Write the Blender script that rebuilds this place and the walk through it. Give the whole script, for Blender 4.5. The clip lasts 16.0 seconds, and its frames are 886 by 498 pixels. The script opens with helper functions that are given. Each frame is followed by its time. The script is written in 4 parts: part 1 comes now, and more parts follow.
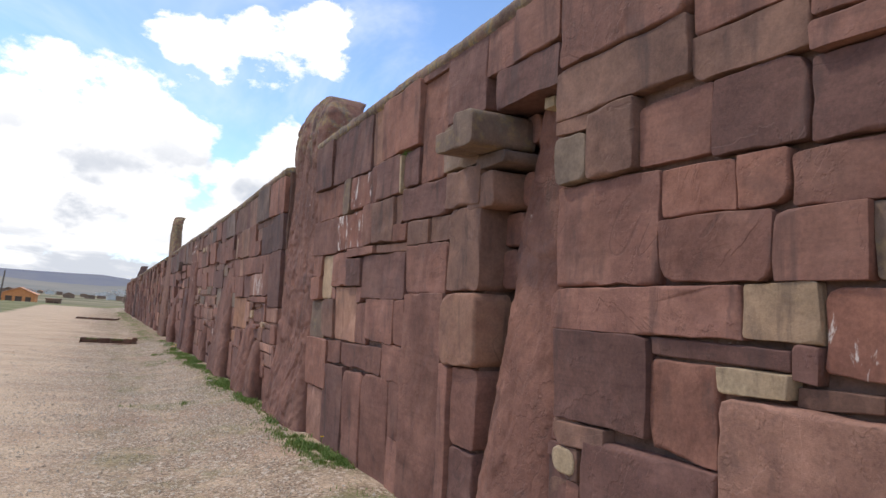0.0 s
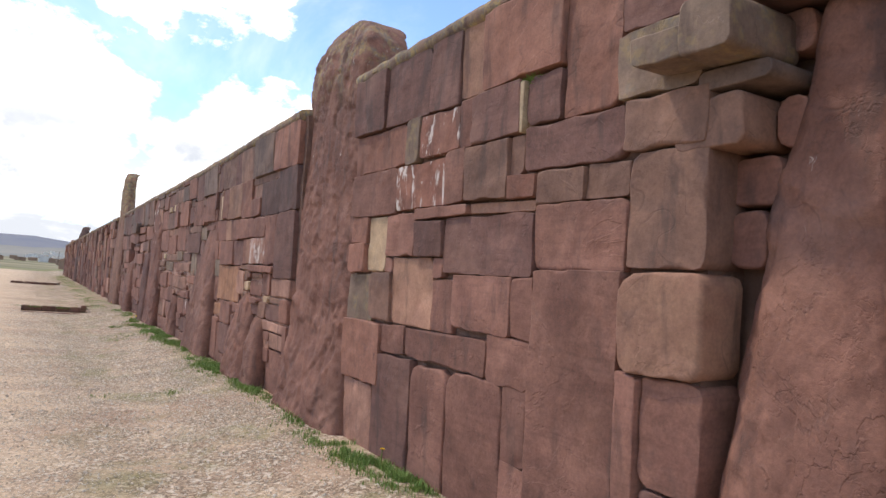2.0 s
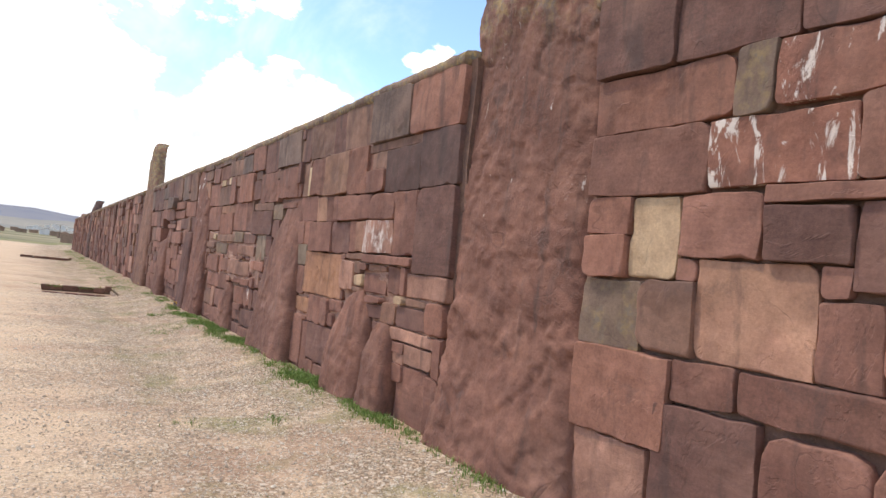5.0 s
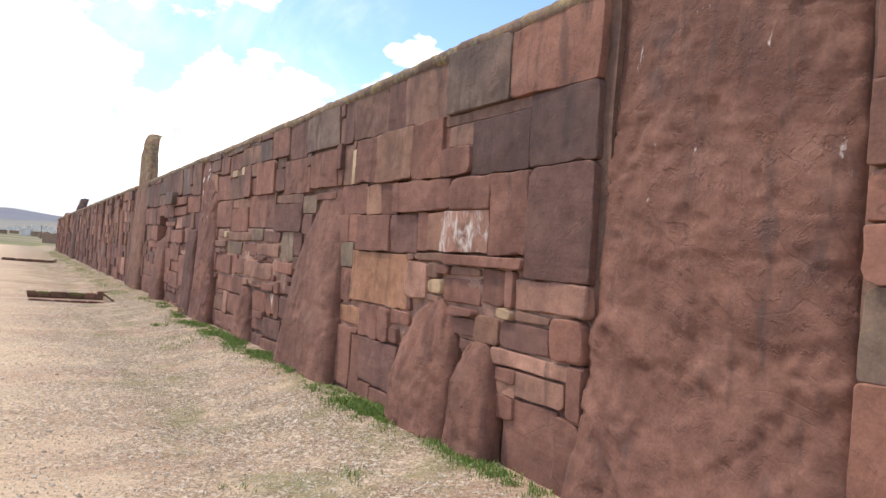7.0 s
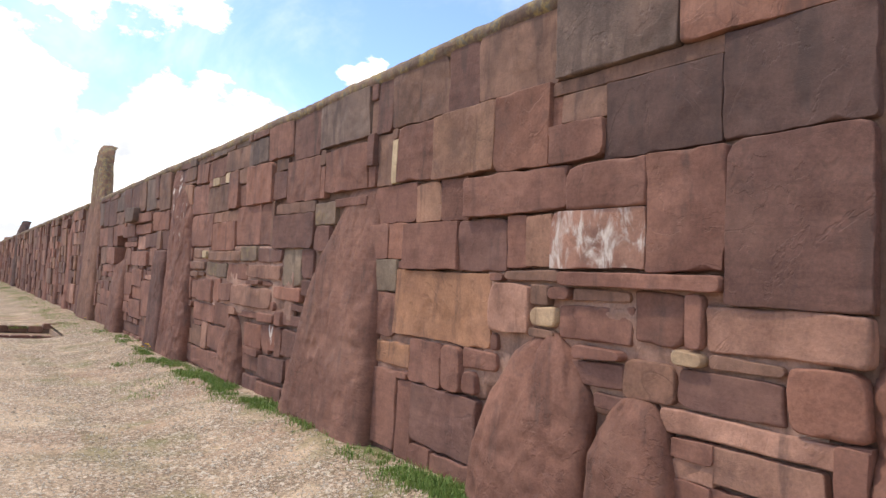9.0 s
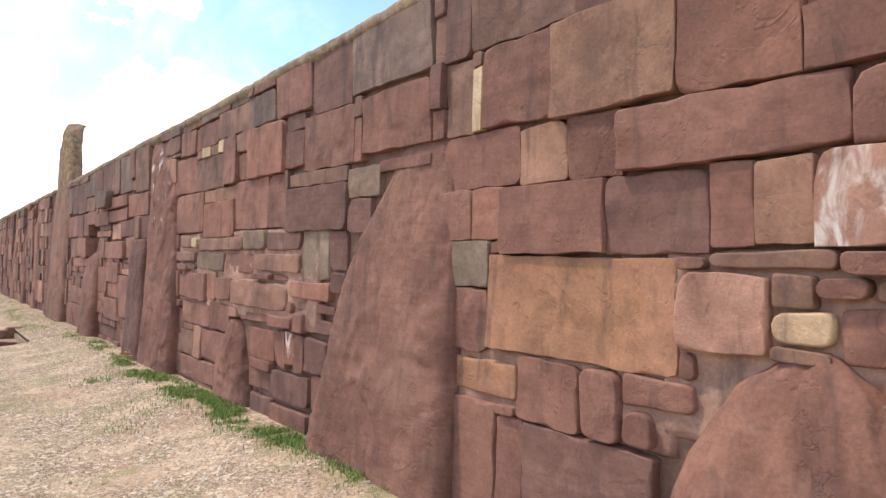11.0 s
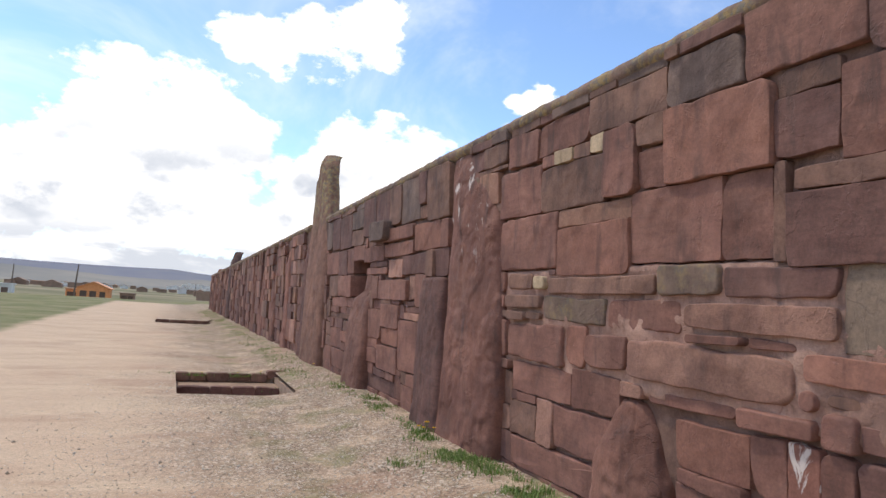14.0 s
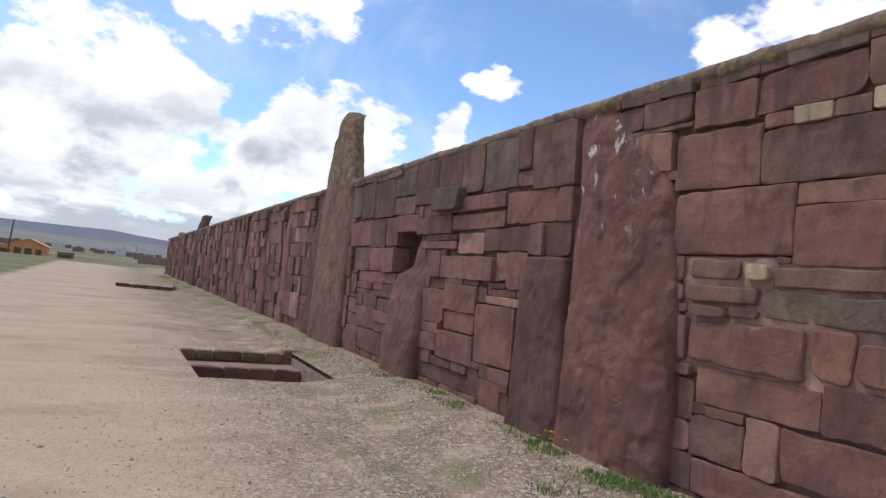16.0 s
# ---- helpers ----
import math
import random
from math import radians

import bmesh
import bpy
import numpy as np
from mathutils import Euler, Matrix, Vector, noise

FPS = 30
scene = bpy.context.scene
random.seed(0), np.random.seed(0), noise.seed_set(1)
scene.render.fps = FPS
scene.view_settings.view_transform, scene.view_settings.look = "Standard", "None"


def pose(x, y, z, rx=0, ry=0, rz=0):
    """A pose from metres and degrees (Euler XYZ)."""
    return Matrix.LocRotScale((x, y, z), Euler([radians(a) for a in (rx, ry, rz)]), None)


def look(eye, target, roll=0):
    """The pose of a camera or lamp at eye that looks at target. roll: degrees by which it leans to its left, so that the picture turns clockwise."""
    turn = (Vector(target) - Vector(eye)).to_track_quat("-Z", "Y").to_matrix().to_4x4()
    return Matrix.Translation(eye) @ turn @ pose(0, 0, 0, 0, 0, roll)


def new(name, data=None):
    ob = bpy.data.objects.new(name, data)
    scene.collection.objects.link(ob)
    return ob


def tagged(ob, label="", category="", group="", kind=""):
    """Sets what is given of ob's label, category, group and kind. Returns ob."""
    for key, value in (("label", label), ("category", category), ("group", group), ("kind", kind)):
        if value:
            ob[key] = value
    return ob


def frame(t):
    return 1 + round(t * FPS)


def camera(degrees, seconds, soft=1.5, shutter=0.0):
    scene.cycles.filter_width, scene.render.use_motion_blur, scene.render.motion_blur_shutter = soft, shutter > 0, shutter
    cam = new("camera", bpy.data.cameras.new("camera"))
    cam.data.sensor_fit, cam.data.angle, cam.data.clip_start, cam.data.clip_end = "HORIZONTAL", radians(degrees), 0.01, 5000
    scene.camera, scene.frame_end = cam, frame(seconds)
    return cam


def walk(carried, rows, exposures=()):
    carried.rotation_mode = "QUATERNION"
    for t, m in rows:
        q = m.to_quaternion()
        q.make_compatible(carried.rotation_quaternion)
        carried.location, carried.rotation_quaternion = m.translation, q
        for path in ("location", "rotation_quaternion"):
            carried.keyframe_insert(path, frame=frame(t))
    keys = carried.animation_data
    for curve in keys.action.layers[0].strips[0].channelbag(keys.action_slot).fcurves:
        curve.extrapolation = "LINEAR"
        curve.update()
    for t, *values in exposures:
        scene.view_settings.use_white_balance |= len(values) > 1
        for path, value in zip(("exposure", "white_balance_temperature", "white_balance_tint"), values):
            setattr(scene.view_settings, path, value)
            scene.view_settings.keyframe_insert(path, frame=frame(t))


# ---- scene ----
cam = camera(66.6, 16.0)
METRES, EYE, TILT, LEAN, TURN = 14.7, 1.5, -1.56, -0.78, -26.6
ROWS = [
    (0.0, 0.0, 0.0, 0.0, -0.44, 7.42, -3.39),
    (0.5, -0.0179, 0.0272, -0.0005, -2.3, 7.58, -2.74),
    (1.0, -0.0382, 0.0524, 0.0011, -1.51, 7.82, -3.06),
    (1.5, -0.0587, 0.0746, 0.0017, -4.07, 6.28, -3.35),
    (2.0, -0.0743, 0.0986, 0.0046, -5.03, 4.91, -3.9),
    (2.5, -0.0938, 0.118, 0.0052, -6.92, 5.13, -4.78),
    (3.0, -0.1117, 0.1408, 0.0053, -7.25, 4.26, -5.07),
    (3.5, -0.1314, 0.1639, 0.0061, -5.55, 3.76, -6.4),
    (6.0, -0.206, 0.2801, 0.0106, -5.68, 3.58, -5.06),
    (6.5, -0.2205, 0.3046, 0.0111, -7.02, 3.24, -5.0),
    (7.0, -0.2323, 0.3337, 0.0132, -6.25, 2.95, -4.22),
    (7.5, -0.2454, 0.3595, 0.0129, -5.7, 2.91, -4.32),
    (8.0, -0.2549, 0.3907, 0.013, -6.75, 3.97, -3.41),
    (8.5, -0.269, 0.4196, 0.0129, -7.07, 5.18, -3.78),
    (9.0, -0.2821, 0.4495, 0.0131, -9.98, 4.95, -3.11),
    (11.5, -0.3216, 0.5989, 0.0195, -11.18, 3.43, -1.36),
    (12.0, -0.3366, 0.6281, 0.0209, -4.15, 3.84, -1.34),
    (12.5, -0.3499, 0.658, 0.0221, -2.9, 2.39, -0.33),
    (13.0, -0.3684, 0.6853, 0.0236, 0.56, 4.49, -1.86),
    (13.5, -0.391, 0.7101, 0.0233, 0.45, 4.26, -2.92),
    (14.0, -0.4171, 0.7366, 0.0248, 4.52, 6.38, -3.17),
    (14.5, -0.4462, 0.7581, 0.0237, 4.68, 5.81, -4.16),
    (15.0, -0.4735, 0.7811, 0.025, 2.52, 5.29, -4.27),
    (15.5, -0.5027, 0.797, 0.0246, 1.88, 5.37, -4.89),
    (16.0, -0.5296, 0.8179, 0.023, -0.17, 4.73, -5.73),
]
walk(cam, [(t, pose(0, 0, EYE, TILT, LEAN, TURN) @ pose(METRES * x, METRES * y, METRES * z, 90 + pitch, roll, yaw)) for t, x, y, z, yaw, pitch, roll in ROWS], [(0.0, -0.33, 6650, 10), (1.5, -0.13, 6700, 10), (3.0, 0.14, 7000, 10), (3.5, 0.18, 7050, 10), (6.0, 0.18, 7100, 10), (9.0, 0.1, 7100, 10), (11.5, 0.42, 7250, 10), (12.5, 0.18, 7050, 10), (13.0, 0.02, 6900, 10), (13.5, -0.22, 6800, 10), (14.0, -0.25, 6700, 10), (14.5, -0.66, 6350, 10), (16.0, -0.62, 6300, 10)])

# light: high sun ahead and towards the open side, thin cloud in front of it
SUN_EL, SUN_AZ = 57.0, -40.0  # azimuth from +y towards +x
sd = Vector((math.sin(radians(SUN_AZ)) * math.cos(radians(SUN_EL)), math.cos(radians(SUN_AZ)) * math.cos(radians(SUN_EL)), math.sin(radians(SUN_EL))))
sun = new("sun", bpy.data.lights.new("sun", "SUN"))
sun.data.energy, sun.data.angle, sun.data.color = 2.6, radians(4), (1.0, 0.95, 0.88)
sun.matrix_world = look((0, 0, 50), (-sd.x, -sd.y, 50 - sd.z))


class Nodes:
    """Short calls for making node trees."""

    def __init__(self, tree):
        self.t = tree
        tree.nodes.clear()

    def n(self, kind, inputs=None, **props):
        node = self.t.nodes.new("ShaderNode" + kind)
        for k, v in props.items():
            if k == "operation":
                node.operation = v
            elif k == "use_clamp":
                node.use_clamp = v
            elif k == "data_type":
                node.data_type = v
            elif k == "blend_type":
                node.blend_type = v
            elif k == "interpolation_type":
                node.interpolation_type = v
            elif k == "feature":
                node.feature = v
        for k, v in (inputs or {}).items():
            self.put(node.inputs[k], v)
        return node

    def put(self, socket, v):
        if isinstance(v, bpy.types.NodeSocket):
            self.t.links.new(v, socket)
        elif isinstance(v, bpy.types.Node):
            self.t.links.new(v.outputs[0], socket)
        else:
            socket.default_value = v

    def math(self, op, a, b=0.0, c=0.0, clamp=False):
        return self.n("Math", {0: a, 1: b, 2: c}, operation=op, use_clamp=clamp).outputs[0]

    def vec(self, op, a, b=(0, 0, 0)):
        node = self.n("VectorMath", {0: a, 1: b}, operation=op)
        return node.outputs["Value"] if op in ("LENGTH", "DISTANCE", "DOT_PRODUCT") else node.outputs[0]

    def scale(self, a, s):
        node = self.n("VectorMath", {0: a}, operation="SCALE")
        self.put(node.inputs["Scale"], s)
        return node.outputs[0]

    def noise(self, vector, scale, detail=4.0, rough=0.55, distort=0.0):
        node = self.n("TexNoise", {"Vector": vector, "Scale": scale, "Detail": detail, "Roughness": rough, "Distortion": distort})
        return node.outputs["Fac"]

    def step(self, v, lo, hi, a=0.0, b=1.0):
        node = self.n("MapRange", {"Value": v, "From Min": lo, "From Max": hi, "To Min": a, "To Max": b}, interpolation_type="SMOOTHSTEP")
        return node.outputs["Result"]

    def mix(self, f, a, b, blend="MIX"):
        node = self.n("Mix", data_type="RGBA", blend_type=blend)
        for i, v in ((0, f), (6, a), (7, b)):
            if isinstance(v, tuple) and len(v) == 3:
                v = (*v, 1.0)
            self.put(node.inputs[i], v)
        return node.outputs[2]

    def bump(self, height, strength, distance, normal=None):
        node = self.n("Bump", {"Height": height, "Strength": strength, "Distance": distance})
        if normal is not None:
            self.put(node.inputs["Normal"], normal)
        return node.outputs[0]


def sky_direction(az, el):
    return (math.sin(radians(az)) * math.cos(radians(el)), math.cos(radians(az)) * math.cos(radians(el)), math.sin(radians(el)))


def make_world():
    """Blue highland sky with heaped clouds: (azimuth, elevation, radius) in degrees."""
    world = bpy.data.worlds.new("sky")
    scene.world = world
    world.use_nodes = True
    k = Nodes(world.node_tree)
    d = k.n("TexCoord").outputs["Generated"]
    sky = k.n("TexSky")
    sky.sky_type, sky.sun_disc = "NISHITA", False
    sky.sun_elevation, sky.sun_rotation, sky.altitude, sky.dust_density = radians(SUN_EL), radians(SUN_AZ), 3800, 0.6
    heaps = [(-6.4, 11.0, 5.6), (-2.5, 10.0, 4.8), (-9, 7, 6), (2, 11.6, 4.2), (4.6, 12.6, 3.2), (7, 11, 2.4), (3.5, 6.0, 4), (-2, 5.2, 5), (7.8, 5.6, 3.2),
             (13, 12.2, 3.6), (12, 8.6, 4.4), (16.5, 10.4, 3.8), (20, 9.8, 3.2), (29.3, 16.8, 1.9), (30, 18.6, 1.2), (26, 12.8, 2.2), (6, 20.6, 3.2), (10, 21, 3), (15, 22, 2.6), (49.4, 20.8, 3.0), (55, 22.6, 4.2)]
    flat = k.n("VectorMath", {0: d, 1: (1, 1, 1.6)}, operation="MULTIPLY").outputs[0]
    puff = k.noise(flat, 11.0, 8.0, 0.62)
    big = k.noise(flat, 3.2, 5.0, 0.55)
    field = None
    curl = k.n("TexNoise", {"Vector": flat, "Scale": 7.0, "Detail": 4.0}).outputs["Color"]
    bent = k.vec("ADD", d, k.scale(k.vec("SUBTRACT", curl, (0.5, 0.5, 0.5)), 0.16))
    for az, el, r in heaps:
        dist = k.vec("DISTANCE", bent, sky_direction(az, el))
        v = k.math("SUBTRACT", 1.0, k.math("DIVIDE", dist, radians(r)), clamp=False)
        field = v if field is None else k.n("Math", {0: field, 1: v, 2: 0.35}, operation="SMOOTH_MAX").outputs[0]
    z = k.n("SeparateXYZ", {0: d}).outputs[2]
    band = k.step(z, 0.13, 0.02, -0.9, 0.55)
    field = k.n("Math", {0: field, 1: band, 2: 0.3}, operation="SMOOTH_MAX").outputs[0]
    away = k.step(k.vec("DOT_PRODUCT", d, sky_direction(12, 12)), 0.86, 0.6)
    other = k.math("ADD", k.step(big, 0.46, 0.6, -1.2, 0.7), k.math("MULTIPLY_ADD", away, 1.2, -1.2))
    field = k.math("MAXIMUM", field, other)
    rag = k.math("MULTIPLY_ADD", puff, 2.6, -1.3)
    mask = k.step(k.math("ADD", field, rag), -0.08, 0.32)
    thin = k.math("MULTIPLY", k.step(k.noise(flat, 2.2, 6.0, 0.62, 0.6), 0.42, 0.75), 0.45)
    mask = k.math("MAXIMUM", mask, thin)
    grey = k.math("MULTIPLY", k.step(k.noise(k.vec("ADD", flat, (0.0, 0.0, 0.06)), 8.0, 6.0, 0.58), 0.42, 0.66), k.step(field, 0.15, 0.6))
    grey = k.math("MULTIPLY", grey, k.step(z, 0.3, 0.12))
    low = k.math("MULTIPLY", k.step(z, 0.13, 0.04), k.step(k.noise(k.vec("MULTIPLY", d, (1.0, 1.0, 4.0)), 5.0, 5.0, 0.6, 0.4), 0.36, 0.6))
    grey = k.math("MAXIMUM", grey, k.math("MULTIPLY", low, 0.85))
    cloud = k.mix(grey, (16.5, 16.5, 16.7), (7.2, 7.9, 9.2))
    col = k.mix(mask, k.mix(1.0, sky.outputs[0], (3.2, 3.4, 3.5), "MULTIPLY"), cloud)
    back = k.n("Background", {"Color": col, "Strength": 0.1})
    k.n("OutputWorld", {"Surface": back.outputs[0]})


make_world()

# ---- materials ----


def blank(name):
    m = bpy.data.materials.new(name)
    m.use_nodes = True
    return m, Nodes(m.node_tree)


def finish(k, color, rough, normal=None, spec=0.3):
    b = k.n("BsdfPrincipled", {"Base Color": color if not isinstance(color, tuple) else (*color, 1.0), "Roughness": rough, "Specular IOR Level": spec})
    if normal is not None:
        k.put(b.inputs["Normal"], normal)
    k.n("OutputMaterial", {"Surface": b.outputs[0]})


def stone_material(name, light, dark, pits=0.35, white=0.0, lichen=0.0, streak=0.0, vary=0.16, high=9.0, white_above=-1.0, relief=0.014, crack=0.07, soft=0.06, stain=0.28, ledge=0.3):
    """Weathered sandstone: two tones in patches, fine grain, chips, and if asked white droppings, lichen and bedding streaks. high: lichen grows above that height."""
    m, k = blank(name)
    pos = k.n("NewGeometry").outputs["Position"]
    rnd = k.n("ObjectInfo").outputs["Random"]
    p = k.vec("ADD", pos, k.scale(k.n("CombineXYZ", {0: rnd, 1: rnd, 2: rnd}).outputs[0], 37.0))
    patch = k.noise(p, 2.6, 6, 0.6, 0.4)
    grain = k.noise(p, 55, 5, 0.7)
    mid = k.noise(p, 9, 8, 0.68)
    col = k.mix(k.step(patch, 0.32, 0.68), light, dark)
    if streak:
        bed = k.noise(k.vec("MULTIPLY", p, (3.0, 2.0, 22.0)), 1.6, 5, 0.6, 0.5)
        col = k.mix(k.math("MULTIPLY", k.step(bed, 0.45, 0.7), streak), col, tuple(c * 0.62 for c in dark))
    bright = k.math("ADD", k.math("MULTIPLY_ADD", rnd, 2 * vary, 1 - vary), k.math("MULTIPLY_ADD", grain, 0.85, -0.43))
    bright = k.math("ADD", bright, k.math("MULTIPLY_ADD", mid, 0.9, -0.45))
    col = k.mix(1.0, col, k.n("CombineColor", {0: bright, 1: bright, 2: bright}).outputs[0], "MULTIPLY")
    wash = k.noise(p, 1.1, 3, 0.5, 0.8)
    tone = k.math("MULTIPLY_ADD", wash, 0.9, 0.55)
    col = k.mix(1.0, col, k.n("CombineColor", {0: tone, 1: tone, 2: k.math("MULTIPLY", tone, 0.99)}).outputs[0], "MULTIPLY")
    vein = k.math("ABSOLUTE", k.math("SUBTRACT", k.noise(k.vec("ADD", p, (3.0, 7.0, 1.0)), 1.5, 3, 0.5, 0.6), 0.5))
    hair = k.math("MULTIPLY", k.step(vein, 0.007, 0.0015), k.step(k.noise(p, 1.9, 2, 0.5), 0.52, 0.62))
    col = k.mix(k.math("MULTIPLY", hair, 0.22), col, (0.045, 0.028, 0.024))
    film = k.step(k.noise(k.vec("ADD", p, (9.0, 1.0, 4.0)), 2.4, 7, 0.68, 0.4), 0.56, 0.68)
    col = k.mix(k.math("MULTIPLY", film, stain), col, (0.085, 0.058, 0.052))
    dust = k.math("MULTIPLY", k.step(k.noise(p, 1.4, 4, 0.6), 0.52, 0.75), 0.25)
    col = k.mix(dust, col, (0.36, 0.2, 0.145))
    # dark weathering film in irregular drips; extra dark on top courses partly paints lens vignetting
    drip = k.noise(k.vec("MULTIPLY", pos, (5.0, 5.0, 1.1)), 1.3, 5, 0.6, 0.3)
    drip_high = k.math("ADD", drip, k.step(k.n("SeparateXYZ", {0: pos}).outputs[2], 2.1, 3.1, 0.0, 0.07))
    col = k.mix(k.math("MULTIPLY", k.step(drip_high, 0.55, 0.72), 0.55), col, (0.07, 0.046, 0.04))
    if white:
        w = k.noise(k.vec("MULTIPLY", p, (9.0, 9.0, 3.5)), 1.0, 6, 0.65, 0.8)
        lot = k.step(k.n("SeparateXYZ", {0: pos}).outputs[2], white_above - 0.3, white_above + 0.5)
        col = k.mix(k.math("MULTIPLY", k.step(w, 0.66 - white * 0.14, 0.66 + soft - white * 0.14), lot), col, (0.62, 0.52, 0.45))
    if lichen:
        zz = k.n("SeparateXYZ", {0: pos}).outputs[2]
        grow = k.math("MULTIPLY", k.step(k.noise(pos, 7, 6, 0.7), 0.5 - 0.08 * lichen, 0.62), k.step(zz, high, high + 0.6))
        col = k.mix(k.math("MULTIPLY", grow, min(1.0, lichen)), col, k.mix(k.step(k.noise(pos, 22, 4), 0.45, 0.6), (0.34, 0.235, 0.1), (0.19, 0.165, 0.125)))
    warp = k.n("TexNoise", {"Vector": p, "Scale": 3.5, "Detail": 5.0, "Roughness": 0.65}).outputs["Color"]
    chips = k.n("TexVoronoi", {"Vector": k.vec("ADD", p, k.scale(warp, 0.5)), "Scale": 3.6, "Randomness": 1.0}, feature="DISTANCE_TO_EDGE").outputs["Distance"]
    level = k.n("TexVoronoi", {"Vector": k.vec("ADD", p, k.scale(warp, 0.5)), "Scale": 3.6, "Randomness": 1.0}).outputs["Color"]
    scar = k.n("SeparateXYZ", {0: level}).outputs[0]
    h = k.math("ADD", k.math("MULTIPLY", mid, 0.8), k.math("MULTIPLY", scar, crack * 1.3))
    h = k.math("SUBTRACT", h, k.math("MULTIPLY", hair, 0.2))
    h = k.math("SUBTRACT", h, k.math("MULTIPLY", k.step(chips, 0.03, 0.0), k.math("MULTIPLY", k.step(patch, 0.45, 0.6), crack)))
    col = k.mix(k.math("MULTIPLY", k.step(chips, 0.02, 0.0), k.math("MULTIPLY", k.step(patch, 0.5, 0.62), crack * 0.5)), col, (0.07, 0.045, 0.038))
    # thin layers that have broken away, with sharp ledges between them
    layer = k.math("MULTIPLY", k.noise(k.vec("ADD", k.vec("MULTIPLY", p, (1.0, 1.0, 0.8)), (4.0, 2.0, 8.0)), 1.5, 6, 0.62, 0.5), 9.0)
    deep = k.math("ADD", k.math("FLOOR", layer), k.step(k.math("FRACT", layer), 0.9, 1.0))
    worn = k.step(k.noise(k.vec("ADD", p, (1.0, 5.0, 3.0)), 1.3, 3, 0.55), 0.44, 0.56)
    n0 = k.bump(k.math("MULTIPLY", deep, worn), min(1.0, ledge), 0.03 * max(0.35, ledge))
    rim = k.math("MULTIPLY", k.step(k.math("ABSOLUTE", k.math("SUBTRACT", k.math("FRACT", layer), 0.93)), 0.07, 0.0), worn)
    col = k.mix(k.math("MULTIPLY", rim, 0.3 * ledge), col, (0.08, 0.05, 0.042))
    n1 = k.bump(h, 0.36, relief, n0)
    n2 = k.bump(grain, pits * 0.6, 0.005, n1)
    finish(k, col, k.math("MULTIPLY_ADD", grain, 0.2, 0.72), n2, 0.25)
    return m


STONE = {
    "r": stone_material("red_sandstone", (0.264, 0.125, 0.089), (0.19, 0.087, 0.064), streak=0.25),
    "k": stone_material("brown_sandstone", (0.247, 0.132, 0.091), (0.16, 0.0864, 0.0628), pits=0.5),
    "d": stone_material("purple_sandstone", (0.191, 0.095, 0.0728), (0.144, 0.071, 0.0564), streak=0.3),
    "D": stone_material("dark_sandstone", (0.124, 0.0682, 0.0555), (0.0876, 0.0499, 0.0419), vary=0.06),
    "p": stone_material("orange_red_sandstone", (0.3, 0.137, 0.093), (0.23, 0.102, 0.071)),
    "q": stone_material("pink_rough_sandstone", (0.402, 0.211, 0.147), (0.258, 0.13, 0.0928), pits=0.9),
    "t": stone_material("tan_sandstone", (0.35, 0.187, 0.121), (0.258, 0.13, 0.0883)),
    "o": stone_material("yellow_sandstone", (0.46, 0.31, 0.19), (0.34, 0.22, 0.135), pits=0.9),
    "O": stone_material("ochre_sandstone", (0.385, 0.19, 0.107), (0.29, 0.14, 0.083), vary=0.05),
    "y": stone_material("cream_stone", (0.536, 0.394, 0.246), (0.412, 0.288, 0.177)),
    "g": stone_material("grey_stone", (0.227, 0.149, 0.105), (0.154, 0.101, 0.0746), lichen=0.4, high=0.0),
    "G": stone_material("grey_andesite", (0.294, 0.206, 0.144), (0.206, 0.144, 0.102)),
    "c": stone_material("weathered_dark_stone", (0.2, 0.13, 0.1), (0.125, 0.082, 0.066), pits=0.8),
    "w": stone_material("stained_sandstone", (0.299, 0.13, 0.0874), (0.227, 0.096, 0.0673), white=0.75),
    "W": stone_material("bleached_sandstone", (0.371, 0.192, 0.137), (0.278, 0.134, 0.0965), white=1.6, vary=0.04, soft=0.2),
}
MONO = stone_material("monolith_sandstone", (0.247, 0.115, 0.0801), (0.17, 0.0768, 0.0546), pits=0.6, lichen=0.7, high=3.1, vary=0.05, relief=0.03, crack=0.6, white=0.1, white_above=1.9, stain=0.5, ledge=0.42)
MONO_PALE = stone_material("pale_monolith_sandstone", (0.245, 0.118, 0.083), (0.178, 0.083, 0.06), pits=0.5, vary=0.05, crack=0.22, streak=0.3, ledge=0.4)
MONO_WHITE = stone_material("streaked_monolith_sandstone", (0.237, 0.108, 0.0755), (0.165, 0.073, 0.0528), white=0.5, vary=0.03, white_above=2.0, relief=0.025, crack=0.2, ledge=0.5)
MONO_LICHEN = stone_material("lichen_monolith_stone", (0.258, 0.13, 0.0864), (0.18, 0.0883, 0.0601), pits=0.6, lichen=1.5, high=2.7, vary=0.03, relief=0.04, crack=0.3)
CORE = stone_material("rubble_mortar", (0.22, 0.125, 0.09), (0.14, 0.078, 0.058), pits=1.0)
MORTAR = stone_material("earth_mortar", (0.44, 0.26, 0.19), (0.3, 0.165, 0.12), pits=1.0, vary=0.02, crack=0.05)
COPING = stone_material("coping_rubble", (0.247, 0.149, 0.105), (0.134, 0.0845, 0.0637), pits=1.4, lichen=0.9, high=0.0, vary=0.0)


